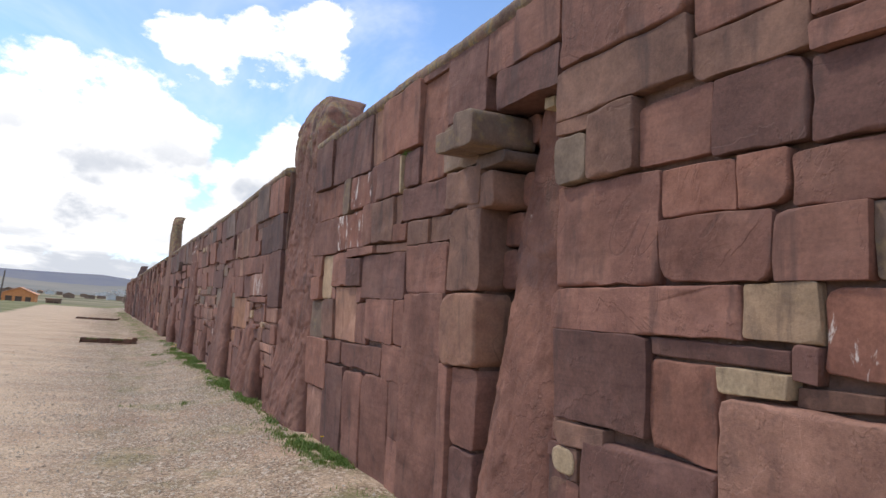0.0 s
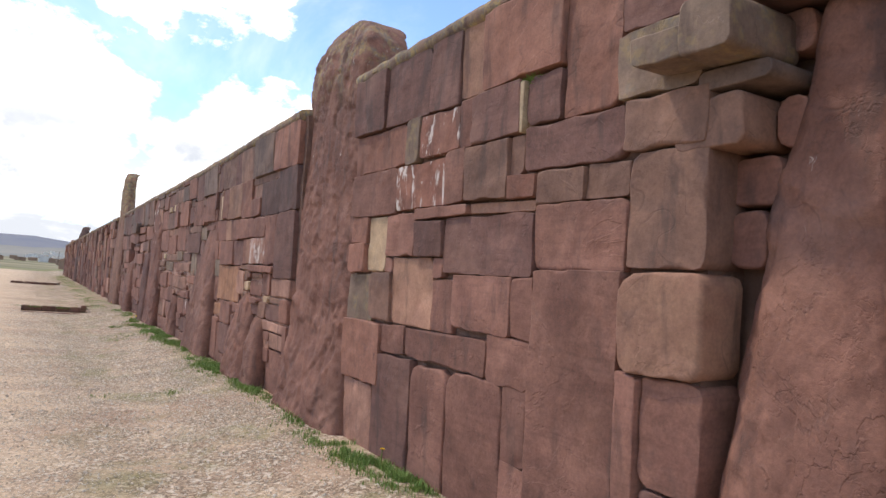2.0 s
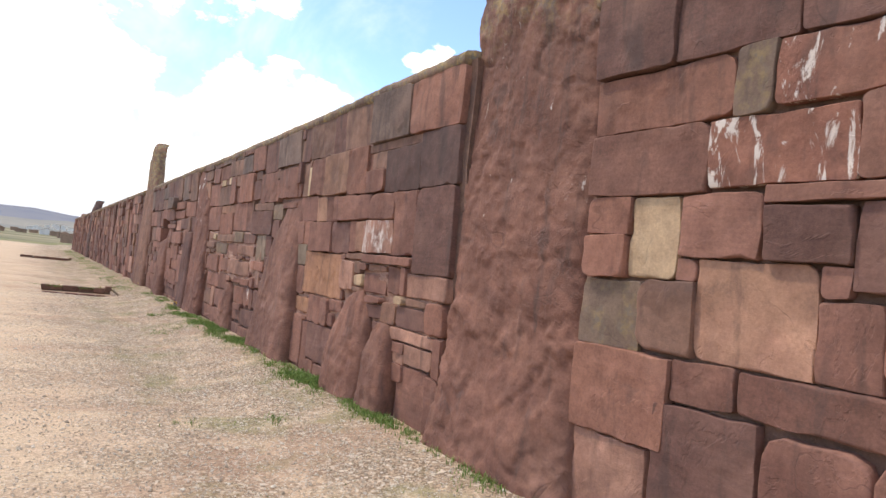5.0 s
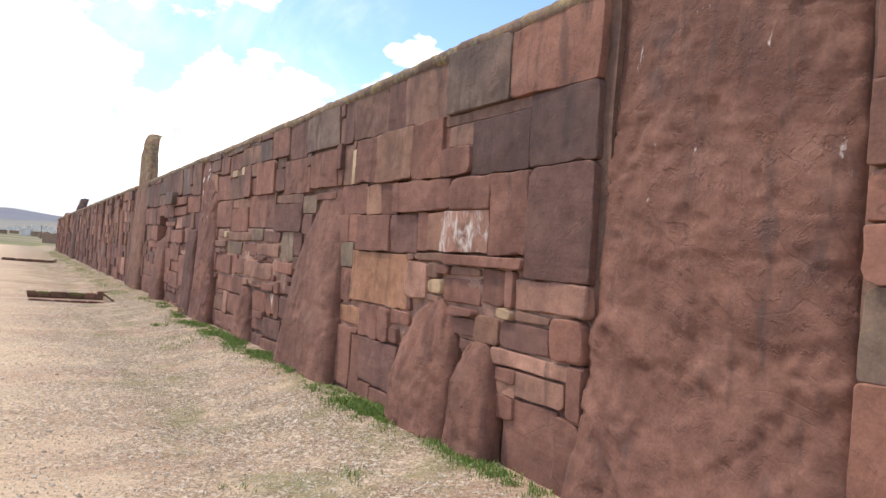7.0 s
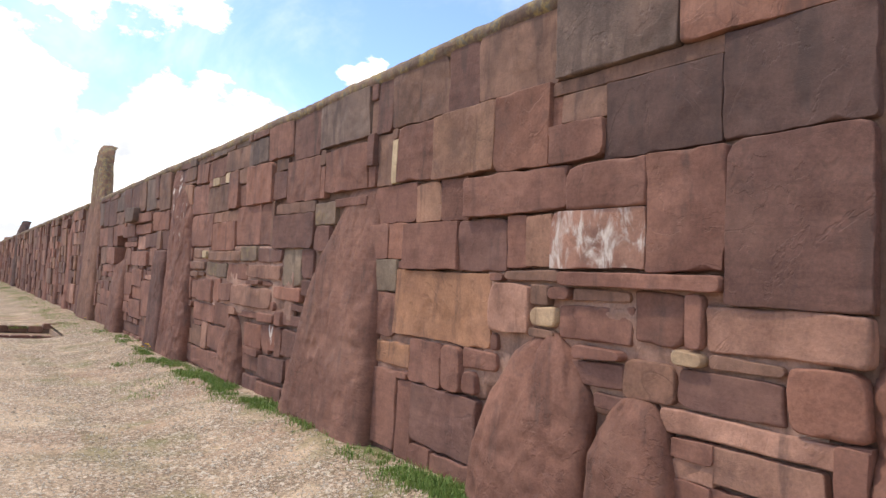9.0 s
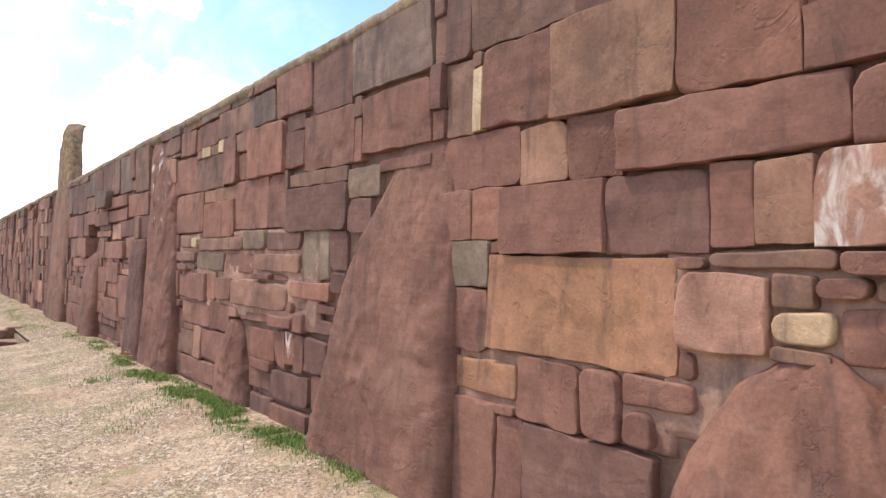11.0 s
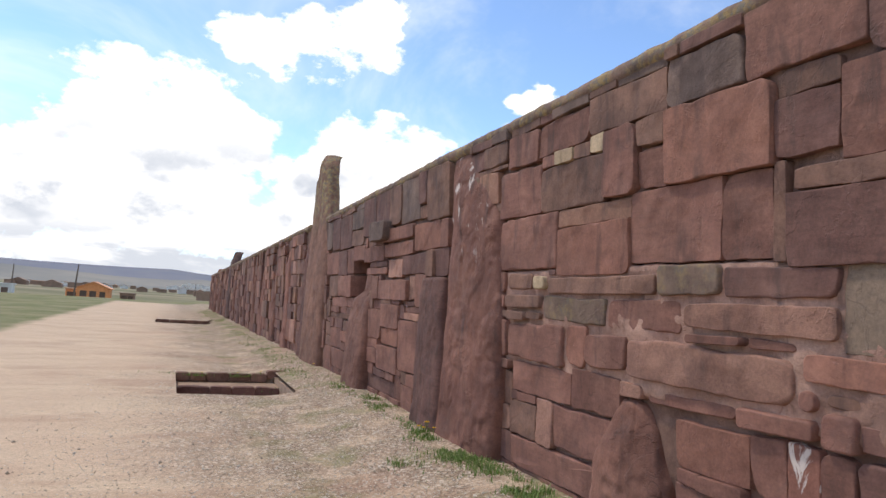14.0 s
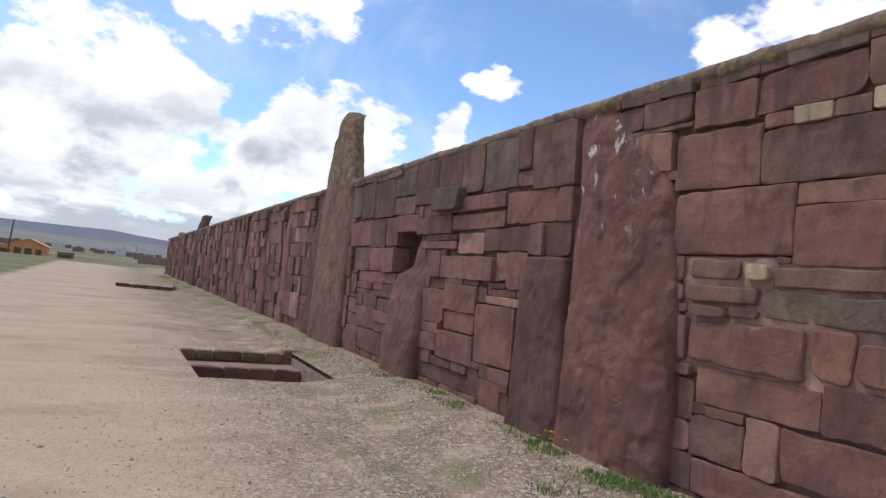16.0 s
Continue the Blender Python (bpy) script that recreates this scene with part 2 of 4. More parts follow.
def ground_material():
    """Trodden pale grit with reddish earth, thin grass in patches, and green turf out at the sides and far end."""
    m, k = blank("grit")
    pos = k.n("NewGeometry").outputs["Position"]
    sx = k.n("SeparateXYZ", {0: pos})
    x, y = sx.outputs[0], sx.outputs[1]
    wob = k.math("MULTIPLY_ADD", k.noise(pos, 0.55, 5, 0.6), 3.0, -1.5)
    grain = k.noise(pos, 120, 4, 0.75)
    gravel = k.n("TexVoronoi", {"Vector": pos, "Scale": 60.0}).outputs["Color"]
    coarse = k.n("TexVoronoi", {"Vector": pos, "Scale": 34.0}).outputs["Color"]
    gv = k.n("SeparateXYZ", {0: gravel}).outputs[0]
    cv = k.n("SeparateXYZ", {0: coarse}).outputs[1]
    track = k.noise(k.vec("MULTIPLY", pos, (0.5, 1.1, 1.0)), 1.0, 5, 0.6, 0.4)
    col = k.mix(k.step(track, 0.38, 0.66), (0.74, 0.55, 0.375), (0.67, 0.475, 0.325))
    gritty = k.math("MULTIPLY", k.step(k.math("ADD", x, wob), -1.6, 0.7), 0.92)
    grit = k.mix(k.step(gv, 0.1, 0.95), (0.14, 0.092, 0.062), (0.51, 0.375, 0.265))
    grit = k.mix(k.math("MULTIPLY", k.step(cv, 0.8, 0.88), 0.85), grit, (0.72, 0.61, 0.49))
    col = k.mix(k.math("MULTIPLY", gritty, k.step(k.noise(pos, 1.7, 5, 0.6), 0.25, 0.55)), col, grit)
    col = k.mix(k.math("MULTIPLY", k.step(gv, 0.75, 0.2), 0.22), col, (0.22, 0.16, 0.11))
    col = k.mix(k.math("MULTIPLY", k.step(grain, 0.4, 0.7), 0.5), col, (0.2, 0.145, 0.1))
    red = k.step(k.noise(k.vec("MULTIPLY", pos, (0.7, 1.6, 1.0)), 0.55, 5, 0.6, 0.5), 0.52, 0.66)
    col = k.mix(k.math("MULTIPLY", red, 0.4), col, (0.38, 0.225, 0.15))
    moss = k.math("MULTIPLY", k.step(k.noise(pos, 1.15, 6, 0.65, 0.3), 0.48, 0.66), k.math("MULTIPLY", k.step(k.math("ADD", x, wob), -0.4, 1.0), 0.75))
    col = k.mix(moss, col, (0.19, 0.185, 0.075))
    turf = k.mix(k.step(k.noise(pos, 0.35, 6, 0.65), 0.35, 0.65), (0.16, 0.17, 0.065), (0.27, 0.23, 0.125))
    side = k.step(k.math("ADD", x, k.math("MULTIPLY", wob, 0.3)), -4.6, -5.2)
    end = k.step(k.math("ADD", y, k.math("MULTIPLY", wob, 2.0)), 74, 79)
    col = k.mix(k.math("MAXIMUM", side, end), col, turf)
    plain = k.mix(k.step(k.noise(pos, 0.012, 5, 0.6), 0.4, 0.6), (0.17, 0.16, 0.085), (0.3, 0.24, 0.15))
    col = k.mix(k.step(k.vec("LENGTH", pos), 130, 260), col, plain)
    n1 = k.bump(k.noise(pos, 9, 5, 0.6), 0.35, 0.03)
    n2 = k.bump(gv, 0.6, 0.015, n1)
    n3 = k.bump(grain, 0.4, 0.008, n2)
    finish(k, col, 0.95, n3, 0.15)
    return m


def plain_material(name, a, b, scale=6.0, rough=0.8, bump=0.2):
    m, k = blank(name)
    pos = k.n("NewGeometry").outputs["Position"]
    rnd = k.n("ObjectInfo").outputs["Random"]
    f = k.noise(pos, scale, 5, 0.6)
    col = k.mix(k.step(f, 0.3, 0.7), a, b)
    v = k.math("MULTIPLY_ADD", rnd, 0.2, 0.9)
    col = k.mix(1.0, col, k.n("CombineColor", {0: v, 1: v, 2: v}).outputs[0], "MULTIPLY")
    finish(k, col, rough, k.bump(k.noise(pos, scale * 5, 4, 0.6), bump, 0.01), 0.2)
    return m


def leaf_material(name, a, b):
    m, k = blank(name)
    isl = k.n("NewGeometry").outputs["Random Per Island"]
    finish(k, k.mix(isl, a, b), 0.6, None, 0.25)
    return m


GROUND = ground_material()
GRASS = leaf_material("grass_blades", (0.1, 0.19, 0.035), (0.25, 0.31, 0.085))
PEBBLE = leaf_material("pebble_stone", (0.3, 0.23, 0.165), (0.7, 0.61, 0.5))
EARTH = plain_material("damp_earth", (0.27, 0.18, 0.125), (0.38, 0.26, 0.18), 5, 0.95, 0.5)
YELLOW = plain_material("dandelion_yellow", (0.8, 0.52, 0.02), (0.7, 0.42, 0.02), 60)
STEM = plain_material("stem_green", (0.1, 0.16, 0.03), (0.13, 0.19, 0.04), 40)
HILL = plain_material("far_hillside", (0.2, 0.195, 0.175), (0.28, 0.25, 0.205), 0.006, 1.0, 0.0)
# haze of distance is put into the ridge's colour as grey-blue
HILL_HAZE = plain_material("far_haze_ridge", (0.2, 0.205, 0.245), (0.24, 0.235, 0.25), 0.004, 1.0, 0.0)
BRICK = plain_material("orange_brick", (0.8, 0.34, 0.14), (0.7, 0.28, 0.11), 3.0)
ROOF = plain_material("clay_roof_sheet", (0.66, 0.33, 0.19), (0.56, 0.27, 0.15), 1.0)
WHITEWASH = plain_material("whitewash", (0.72, 0.71, 0.68), (0.6, 0.59, 0.56), 0.4)
ADOBE = plain_material("adobe_wall", (0.32, 0.21, 0.15), (0.25, 0.17, 0.12), 0.6)
DARKGLASS = plain_material("dark_opening", (0.11, 0.07, 0.05), (0.15, 0.1, 0.075), 1.0, 0.4)
WOOD = plain_material("grey_pole_wood", (0.12, 0.09, 0.07), (0.17, 0.13, 0.1), 3.0)

# ---- building helpers ----
WALL_X, END_Y = 2.06, 61.5


def top_z(y):
    """Height of the wall's top, which sinks slowly towards the far end."""
    return 3.475 - 0.0165 * y


def wall_x(y, z=2.0):
    """Face of the wall: it bulges a little midway and hangs slightly outwards at the top."""
    return WALL_X + float(np.interp(y, (9.5, 12.5, 17.8, 19.2, 25), (0, 0.05, 0.065, 0.045, 0.04))) - 0.006 * max(0, y - 25) + 0.035 * (2.0 - z)


def link(name, bm, material, smooth=False):
    me = bpy.data.meshes.new(name)
    bm.normal_update()
    bm.to_mesh(me)
    bm.free()
    me.materials.append(material)
    if smooth:
        me.polygons.foreach_set("use_smooth", [True] * len(me.polygons))
    return new(name, me)


def part(name, bm, material, parent, label="", smooth=False):
    ob = link(name, bm, material, smooth)
    ob.parent = parent
    if label:
        ob["label"] = label
    return ob


def box(bm, x0, x1, y0, y1, z0, z1):
    v = [bm.verts.new(c) for c in ((x0, y0, z0), (x1, y0, z0), (x1, y1, z0), (x0, y1, z0), (x0, y0, z1), (x1, y0, z1), (x1, y1, z1), (x0, y1, z1))]
    for f in ((3, 2, 1, 0), (4, 5, 6, 7), (0, 1, 5, 4), (1, 2, 6, 5), (2, 3, 7, 6), (3, 0, 4, 7)):
        bm.faces.new([v[i] for i in f])


def flakes(p, scale):
    """Depth of spalled layers at p: patches at different levels with broken edges."""
    q = p * scale
    q += Vector((noise.noise(q * 1.7), noise.noise(q * 1.7 + Vector((5, 0, 0))), noise.noise(q * 1.7 + Vector((0, 9, 0))))) * 0.45
    c = noise.voronoi(q)[1][0]
    return noise.noise(c * 7.3)


def stone_verts(bm, w, h, rng, depth, x=0.0, y=0.0, z=0.0, rounding=None, fine=0.06, joint=1.0):
    """One dressed block: uneven outline with knocked corners, worn edges, a face with shallow spalls."""
    lo = min(w, h)
    bev = min(0.009, 0.08 * lo) * rng.uniform(0.5, 1.4) * (2.0 if rounding or rng.random() < 0.06 else 0.8)
    gap = min(max(rng.choice((0.001, 0.002, 0.004, 0.008)) * joint, 0.004 * (joint - 1)), 0.16 * lo)
    hw, hh = w / 2 - gap, h / 2 - gap
    skew_t, skew_b = rng.uniform(-0.02, 0.02), rng.uniform(-0.02, 0.02)
    lean_l, lean_r = rng.uniform(-0.02, 0.02), rng.uniform(-0.02, 0.02)
    off = Vector((rng.uniform(0, 90), rng.uniform(0, 90), rng.uniform(0, 90)))
    pts = []
    order = ((1, 1, 0), (-1, 1, 90), (-1, -1, 180), (1, -1, 270))
    radii = []
    for _ in order:
        rr = min(0.022, 0.1 * lo) * rng.uniform(0.3, 1.2)
        if rng.random() < 0.2:
            rr = min(0.08, 0.28 * lo) * rng.uniform(0.6, 1.1)
        if rounding:
            rr = max(rr, min(rounding, 0.45 * lo))
        radii.append(min(rr, hw * 0.9, hh * 0.9))
    for i, (cx, cz, a0) in enumerate(order):
        rr, r2 = radii[i], radii[(i + 1) % 4]
        for a in (8, 45, 82) if fine < 0.1 or rounding else (20, 70):
            t = radians(a0 + a)
            pts.append([cx * (hw - rr) + rr * math.cos(t), cz * (hh - rr) + rr * math.sin(t)])
        nx, nz, _ = order[(i + 1) % 4]
        a = (cx * (hw - rr), cz * hh) if nz == cz else (cx * hw, cz * (hh - rr))
        c = (nx * (hw - r2), nz * hh) if nz == cz else (nx * hw, nz * (hh - r2))
        n = int(math.hypot(c[0] - a[0], c[1] - a[1]) / fine)
        for s in range(1, n):
            pts.append([a[0] + (c[0] - a[0]) * s / n, a[1] + (c[1] - a[1]) * s / n])
    amp = min(0.016, 0.06 * lo)
    out = []
    for u, v in pts:
        q = Vector((u, v, 0)) + off
        du = noise.noise(q * 5) * amp + noise.noise(q * 17) * amp * 0.4
        dv = noise.noise(q * 5 + Vector((0, 0, 9))) * amp + noise.noise(q * 17 + Vector((0, 0, 9))) * amp * 0.4
        du += (lean_r if u > 0 else lean_l) * v / max(h, 0.2)
        dv += (skew_t if v > 0 else skew_b) * u / max(w, 0.2)
        out.append((max(-w / 2, min(w / 2, u + du)), max(-h / 2, min(h / 2, v + dv))))
    pts = [q for i, q in enumerate(out) if math.dist(q, out[i - 1]) > 0.002]
    tilt_y, tilt_z = rng.uniform(-0.03, 0.03), rng.uniform(-0.03, 0.03)
    deep = rng.uniform(0.003, 0.011) * min(1.0, lo / 0.3)

    def face(u, v):
        q = Vector((u, v, 0)) + off
        return noise.noise(q * 2.2) * 0.012 + noise.noise(q * 4.7) * deep * 0.7 + tilt_y * u * 0.5 + tilt_z * v * 0.5

    rings = []
    for inset, dx in ((0.0, depth), (0.0, 1.1), (0.3, 0.32), (1.0, 0.0), (1.35, -0.02)):
        ring = []
        for u, v in pts:
            b = min(0.022, 0.07 * lo, bev * (0.4 + 5.5 * max(0.0, noise.noise(Vector((u * 7, v * 7, 2)) + off) - 0.08)))
            uu, vv = u * (1 - min(0.8, inset * b / hw)), v * (1 - min(0.8, inset * b / hh))
            fx = depth if dx == depth else dx * b + face(uu, vv)
            ring.append(bm.verts.new((x + fx, y + uu, z + vv)))
        rings.append(ring)
    m = max(1, min(5, int(lo / 2 / fine)))
    for s in range(1, m + 1):
        f = 1 - s / (m + 0.6)
        rings.append([bm.verts.new((x + face(u * f, v * f), y + u * f, z + v * f)) for u, v in pts])
    n = len(pts)
    for a, b in zip(rings, rings[1:]):
        for i in range(n):
            bm.faces.new((b[i], b[(i + 1) % n], a[(i + 1) % n], a[i]))
    bm.faces.new(rings[-1][::-1])


# stretches of small rough stones bedded in smeared mortar: near end, far end, bottom, top
RUBBLE = [(14.25, 17.85, 0.98, 1.84), (9.0, 11.2, 0.84, 1.64), (11.1, 12.65, 0.75, 1.12)]


def mortar_bed(wall, y0, y1, z0, z1, seed, sink):
    """Pink earth mortar smeared between rough stones, lumpy and nearly flush with them."""
    bm = bmesh.new()
    ny, nz = int((y1 - y0) / 0.03), int((z1 - z0) / 0.03)
    rows = []
    for j in range(nz + 1):
        row = []
        for i in range(ny + 1):
            y, z = y0 + (y1 - y0) * i / ny, z0 + (z1 - z0) * j / nz
            d = sink + 0.024 * noise.noise((y * 3, z * 4, seed)) + 0.014 * noise.noise((y * 14, z * 14, seed)) + 0.008 * noise.noise((y * 40, z * 40, seed))
            row.append(bm.verts.new((wall_x(y, z) + d + (0.05 if i in (0, ny) or j in (0, nz) else 0), y, z)))
        rows.append(row)
    for a, b in zip(rows, rows[1:]):
        for i in range(ny):
            bm.faces.new((a[i], b[i], b[i + 1], a[i + 1]))
    bm.faces.new([rows[0][i] for i in range(ny + 1)] + [r[-1] for r in rows[1:]] + [rows[-1][i] for i in range(ny - 1, -1, -1)] + [r[0] for r in rows[-2:0:-1]])
    return part("mortar", bm, MORTAR, wall, "pink earth mortar smeared in the joints", smooth=True)


def lay(wall, tone, rects, proud=0.0, depth=0.26, rounding=None):
    """Lay blocks of one kind of stone into a wall: (near end, far end, bottom, top) of each."""
    for y0, y1, z0, z1 in rects:
        if y1 - y0 < 0.03 or z1 - z0 < 0.03:
            continue
        rng = random.Random(int(y0 * 977 + z0 * 7919 + y1 * 131))
        bm = bmesh.new()
        rubble = any(a < (y0 + y1) / 2 < b and c < (z0 + z1) / 2 < d for a, b, c, d in RUBBLE) and (z1 - z0) < 0.35
        stone_verts(bm, y1 - y0, z1 - z0, rng, depth, rounding=rounding or (rng.uniform(0.015, 0.045) if rubble else None), joint=(4.5 if y0 > 13 else 2.5) if rubble else 1.0, fine=0.055 if 0.5 < y0 < 19 else 0.09 if 19 <= y0 < 27 else 0.3)
        ob = part("block", bm, STONE[tone], wall, smooth=True)
        yc = (y0 + y1) / 2
        zc = (z0 + z1) / 2
        ob.matrix_basis = pose(wall_x(yc, zc) - proud - (rng.uniform(0.0, 0.03) if rubble else 0.0) + rng.choice((-0.022, -0.01, 0, 0, 0.008, 0.016)), yc, zc, 0, -2, 0)


def ashlar(wall, y0, y1, z0, z1, rng, small=1.0, tall=1.0):
    """Random courses for the stretches that are seen only from afar."""
    z = z0
    while z < z1 - 0.08:
        h = min(rng.uniform(0.2, 0.46) * small * tall, z1 - z)
        if z1 - z - h < 0.12:
            h = z1 - z
        y = y0
        while y < y1 - 0.04:
            w = min(rng.uniform(0.22, 0.8) * small / tall, y1 - y)
            if y1 - y - w < 0.15:
                w = y1 - y
            tone = rng.choice("rrrrkkddpqt" if rng.random() < 0.8 else "rk")
            if h > 0.32 and rng.random() < 0.2:
                cut = rng.uniform(0.4, 0.6) * h
                lay(wall, tone, [(y, y + w, z, z + cut)], rng.uniform(-0.03, 0.03))
                lay(wall, rng.choice("rkd"), [(y, y + w, z + cut, z + h)], rng.uniform(-0.03, 0.03))
            else:
                lay(wall, tone, [(y, y + w, z, z + h)], rng.uniform(-0.04, 0.04))
            y += w
        z += h


NICHES = [(22.3, 23.25, 1.5, 2.2)]  # hollows in the rubble body


def wall_core(name, y0, y1, label):
    """The rubble and mortar body behind the dressed blocks, with its thickness."""
    bm = bmesh.new()
    n = max(2, int((y1 - y0) / 0.12))
    rows = []
    for i in range(n + 1):
        y = y0 + (y1 - y0) * i / n
        x, t = wall_x(y), top_z(y) - 0.06
        ring = []
        for j in range(21):
            z = -0.3 + (t + 0.3) * j / 20
            hollow = 0.3 if any(a < y < b and c < z < d for a, b, c, d in NICHES) else 0.0
            ring.append(bm.verts.new((wall_x(y, z) + hollow + 0.055 + 0.03 * noise.noise((y * 4, z * 4, 3)), y, z)))
        ring += [bm.verts.new((x + 1.1, y, t)), bm.verts.new((x + 1.1, y, -0.3))]
        rows.append(ring)
    for a, b in zip(rows, rows[1:]):
        for j in range(len(a)):
            k = (j + 1) % len(a)
            bm.faces.new((a[j], b[j], b[k], a[k]))
    bm.faces.new(rows[0])
    bm.faces.new(rows[-1][::-1])
    return tagged(link(name, bm, CORE), label, "stone wall", kind="structure")


def coping(y0, y1):
    """Rough lichen-grown rubble in mortar that caps the wall."""
    rng = random.Random(31)
    bm = bmesh.new()
    n = int((y1 - y0) / 0.055)
    rows = []
    for i in range(n + 1):
        y = y0 + (y1 - y0) * i / n
        x, t = wall_x(y, top_z(y)), top_z(y)
        a = noise.noise((y * 1.1, 0, 0)) * 0.015 + noise.noise((y * 6, 3, 0)) * 0.014 + noise.noise((y * 15, 3, 0)) * 0.01
        prof = ((0.06, -0.12), (0.0 + 0.7 * a, -0.085), (-0.008 - 0.6 * a, -0.03 + a), (0.012, 0.008 + a), (0.1, 0.03 + a), (0.4, 0.03), (0.8, 0.015), (1.12, -0.02), (1.12, -0.1))
        rows.append([bm.verts.new((x + u, y, t + v)) for u, v in prof])
    for a, b in zip(rows, rows[1:]):
        for j in range(len(a)):
            k = (j + 1) % len(a)
            bm.faces.new((a[j], b[j], b[k], a[k]))
    bm.faces.new(rows[0])
    bm.faces.new(rows[-1][::-1])
    ob = tagged(link("coping", bm, COPING, True), "rough grey-brown coping grown with lichen", "coping", kind="structure")
    bm = bmesh.new()
    y = y0
    while y < y1 - 0.4:
        w, h = rng.uniform(0.05, 0.24), rng.uniform(0.035, 0.06)
        if rng.random() < 0.7:
            stone_verts(bm, w, h, rng, rng.uniform(0.12, 0.3), wall_x(y, top_z(y)) + rng.uniform(-0.01, 0.03), y + w / 2, top_z(y) - 0.07 + h / 2 + rng.uniform(-0.01, 0.012), rounding=0.02, fine=0.12)
        y += w + rng.choice((0.0, 0.0, 0.02, 0.08))
    tagged(part("coping_rubble", bm, COPING, ob, smooth=True), kind="stuff")
    return ob


def monolith(stations, thick, material, label, name="monolith", rough=0.03, square=3.0, seed=1, fine=0.034):
    """An upright rough-hewn slab. Stations from foot to head: (height, near edge y, far edge y, face x)."""
    bm = bmesh.new()
    zs = [s[0] for s in stations]
    z0, z1 = zs[0], zs[-1]
    levels = max(24, int((z1 - z0) / fine))
    m = int(96 * 0.034 / fine)
    # evenly spaced points round a rounded rectangle
    wide = max((s[2] - s[1]) / 2 for s in stations)
    arc = np.linspace(0, 2 * math.pi, 4001)
    cu, cv = np.cos(arc), np.sin(arc)
    cu, cv = np.sign(cu) * np.abs(cu) ** (2 / square), np.sign(cv) * np.abs(cv) ** (2 / square)
    run = np.concatenate(([0], np.cumsum(np.hypot(np.diff(cu) * thick / 2, np.diff(cv) * wide))))
    at = np.linspace(0, run[-1], m, endpoint=False)
    cu, cv = np.interp(at, run, cu), np.interp(at, run, cv)
    rings = []
    for i in range(levels + 1):
        z = z0 + (z1 - z0) * i / levels
        near, far, fx = (float(np.interp(z, zs, [s[j] for s in stations])) for j in (1, 2, 3))
        cy, hy = (near + far) / 2, (far - near) / 2
        ring = []
        for j in range(m):
            u, v = float(cu[j]), float(cv[j])
            p = Vector((fx + thick / 2 - u * thick / 2, cy + v * hy, z))
            o = p + Vector((seed * 7.0, seed * 3.0, 0))
            s = Vector((o.x, o.y, o.z * 0.75))
            d = rough * (0.55 * noise.noise(o * 1.1) + 0.75 * flakes(s, 2.1) + 0.62 * flakes(s, 5.0) + 0.3 * flakes(s, 11.0) + 0.08 * noise.noise(o * 19))
            crack = abs(noise.noise(o * 1.9))
            d -= max(0, 0.03 - crack) * rough * 14
            p += Vector((-u, v * 0.6, 0)) * d
            ring.append(bm.verts.new(p))
        rings.append(ring)
    for a, b in zip(rings, rings[1:]):
        for j in range(m):
            bm.faces.new((a[j], b[j], b[(j + 1) % m], a[(j + 1) % m]))
    cap = bm.verts.new(sum((v.co for v in rings[-1]), Vector()) / m + Vector((0, 0, 0.03)))
    for j in range(m):
        bm.faces.new((rings[-1][j], cap, rings[-1][(j + 1) % m]))
    bm.faces.new(rings[0])
    ob = link(name, bm, material, True)
    return tagged(ob, label, "standing stone")


# ---- ground ----
PITS = [(-0.42, 1.25, 22.7, 24.3, 25.0), (-1.12, 1.15, 42.7, 44.3, 45.2)]  # x, x, near edge, inner wall, far rim


def ground_z(x, y):
    rise = min(1.0, max(0.0, (x - 0.7) / 1.3))
    away = math.hypot(x, y - 14)
    fall = min(1.0, max(0.0, (away - 72) / 85))
    near = 1.0 if abs(x) < 30 and -20 < y < 90 else 0.0
    return -2.6 * fall + 0.17 * rise * rise * (3 - 2 * rise) * (1 - fall) + near * (0.012 * noise.noise((x * 1.7, y * 1.7, 0)) + 0.02 * noise.noise((x * 0.4, y * 0.4, 5)))


def make_ground():
    def steps(a, b, d):
        return [a + (b - a) * i / max(1, round((b - a) / d)) for i in range(max(1, round((b - a) / d)))]

    xs = [-3000, -900, -300, -200, -157, -120, -90, -70, -50, -35, -25, -18] + steps(-14, -4, 1.0) + steps(-4, -1.12, 0.24) + [-1.12, -0.95, -0.7] + steps(-0.42, 1.15, 0.16) + steps(1.15, 1.25, 0.1) + steps(1.25, 2.5, 0.14) + [2.5, 4, 10, 30, 60, 90, 120, 157, 250, 600, 3000]
    ys = [-3000, -600, -180, -140, -100, -70, -40] + steps(-14, 0, 1.0) + steps(0, 22.7, 0.22) + steps(22.7, 24.3, 0.2) + steps(24.3, 25.0, 0.18) + steps(25.0, 42.7, 0.35) + steps(42.7, 44.3, 0.4) + [44.3, 44.7] + steps(45.2, 64, 1.0) + [64, 72, 80, 86, 95, 105, 115, 125, 135, 145, 155, 163, 171, 180, 250, 500, 1200, 3000]
    bm = bmesh.new()
    grid = [[bm.verts.new((x, y, ground_z(x, y))) for x in xs] for y in ys]
    for j in range(len(ys) - 1):
        for i in range(len(xs) - 1):
            cx, cy = (xs[i] + xs[i + 1]) / 2, (ys[j] + ys[j + 1]) / 2
            if any(a < cx < b and c < cy < e for a, b, c, d, e in PITS):
                continue
            bm.faces.new((grid[j][i], grid[j][i + 1], grid[j + 1][i + 1], grid[j + 1][i]))
    return tagged(link("ground", bm, GROUND, True), "pale trodden grit path with thin grass", "ground", kind="structure")


ground = make_ground()


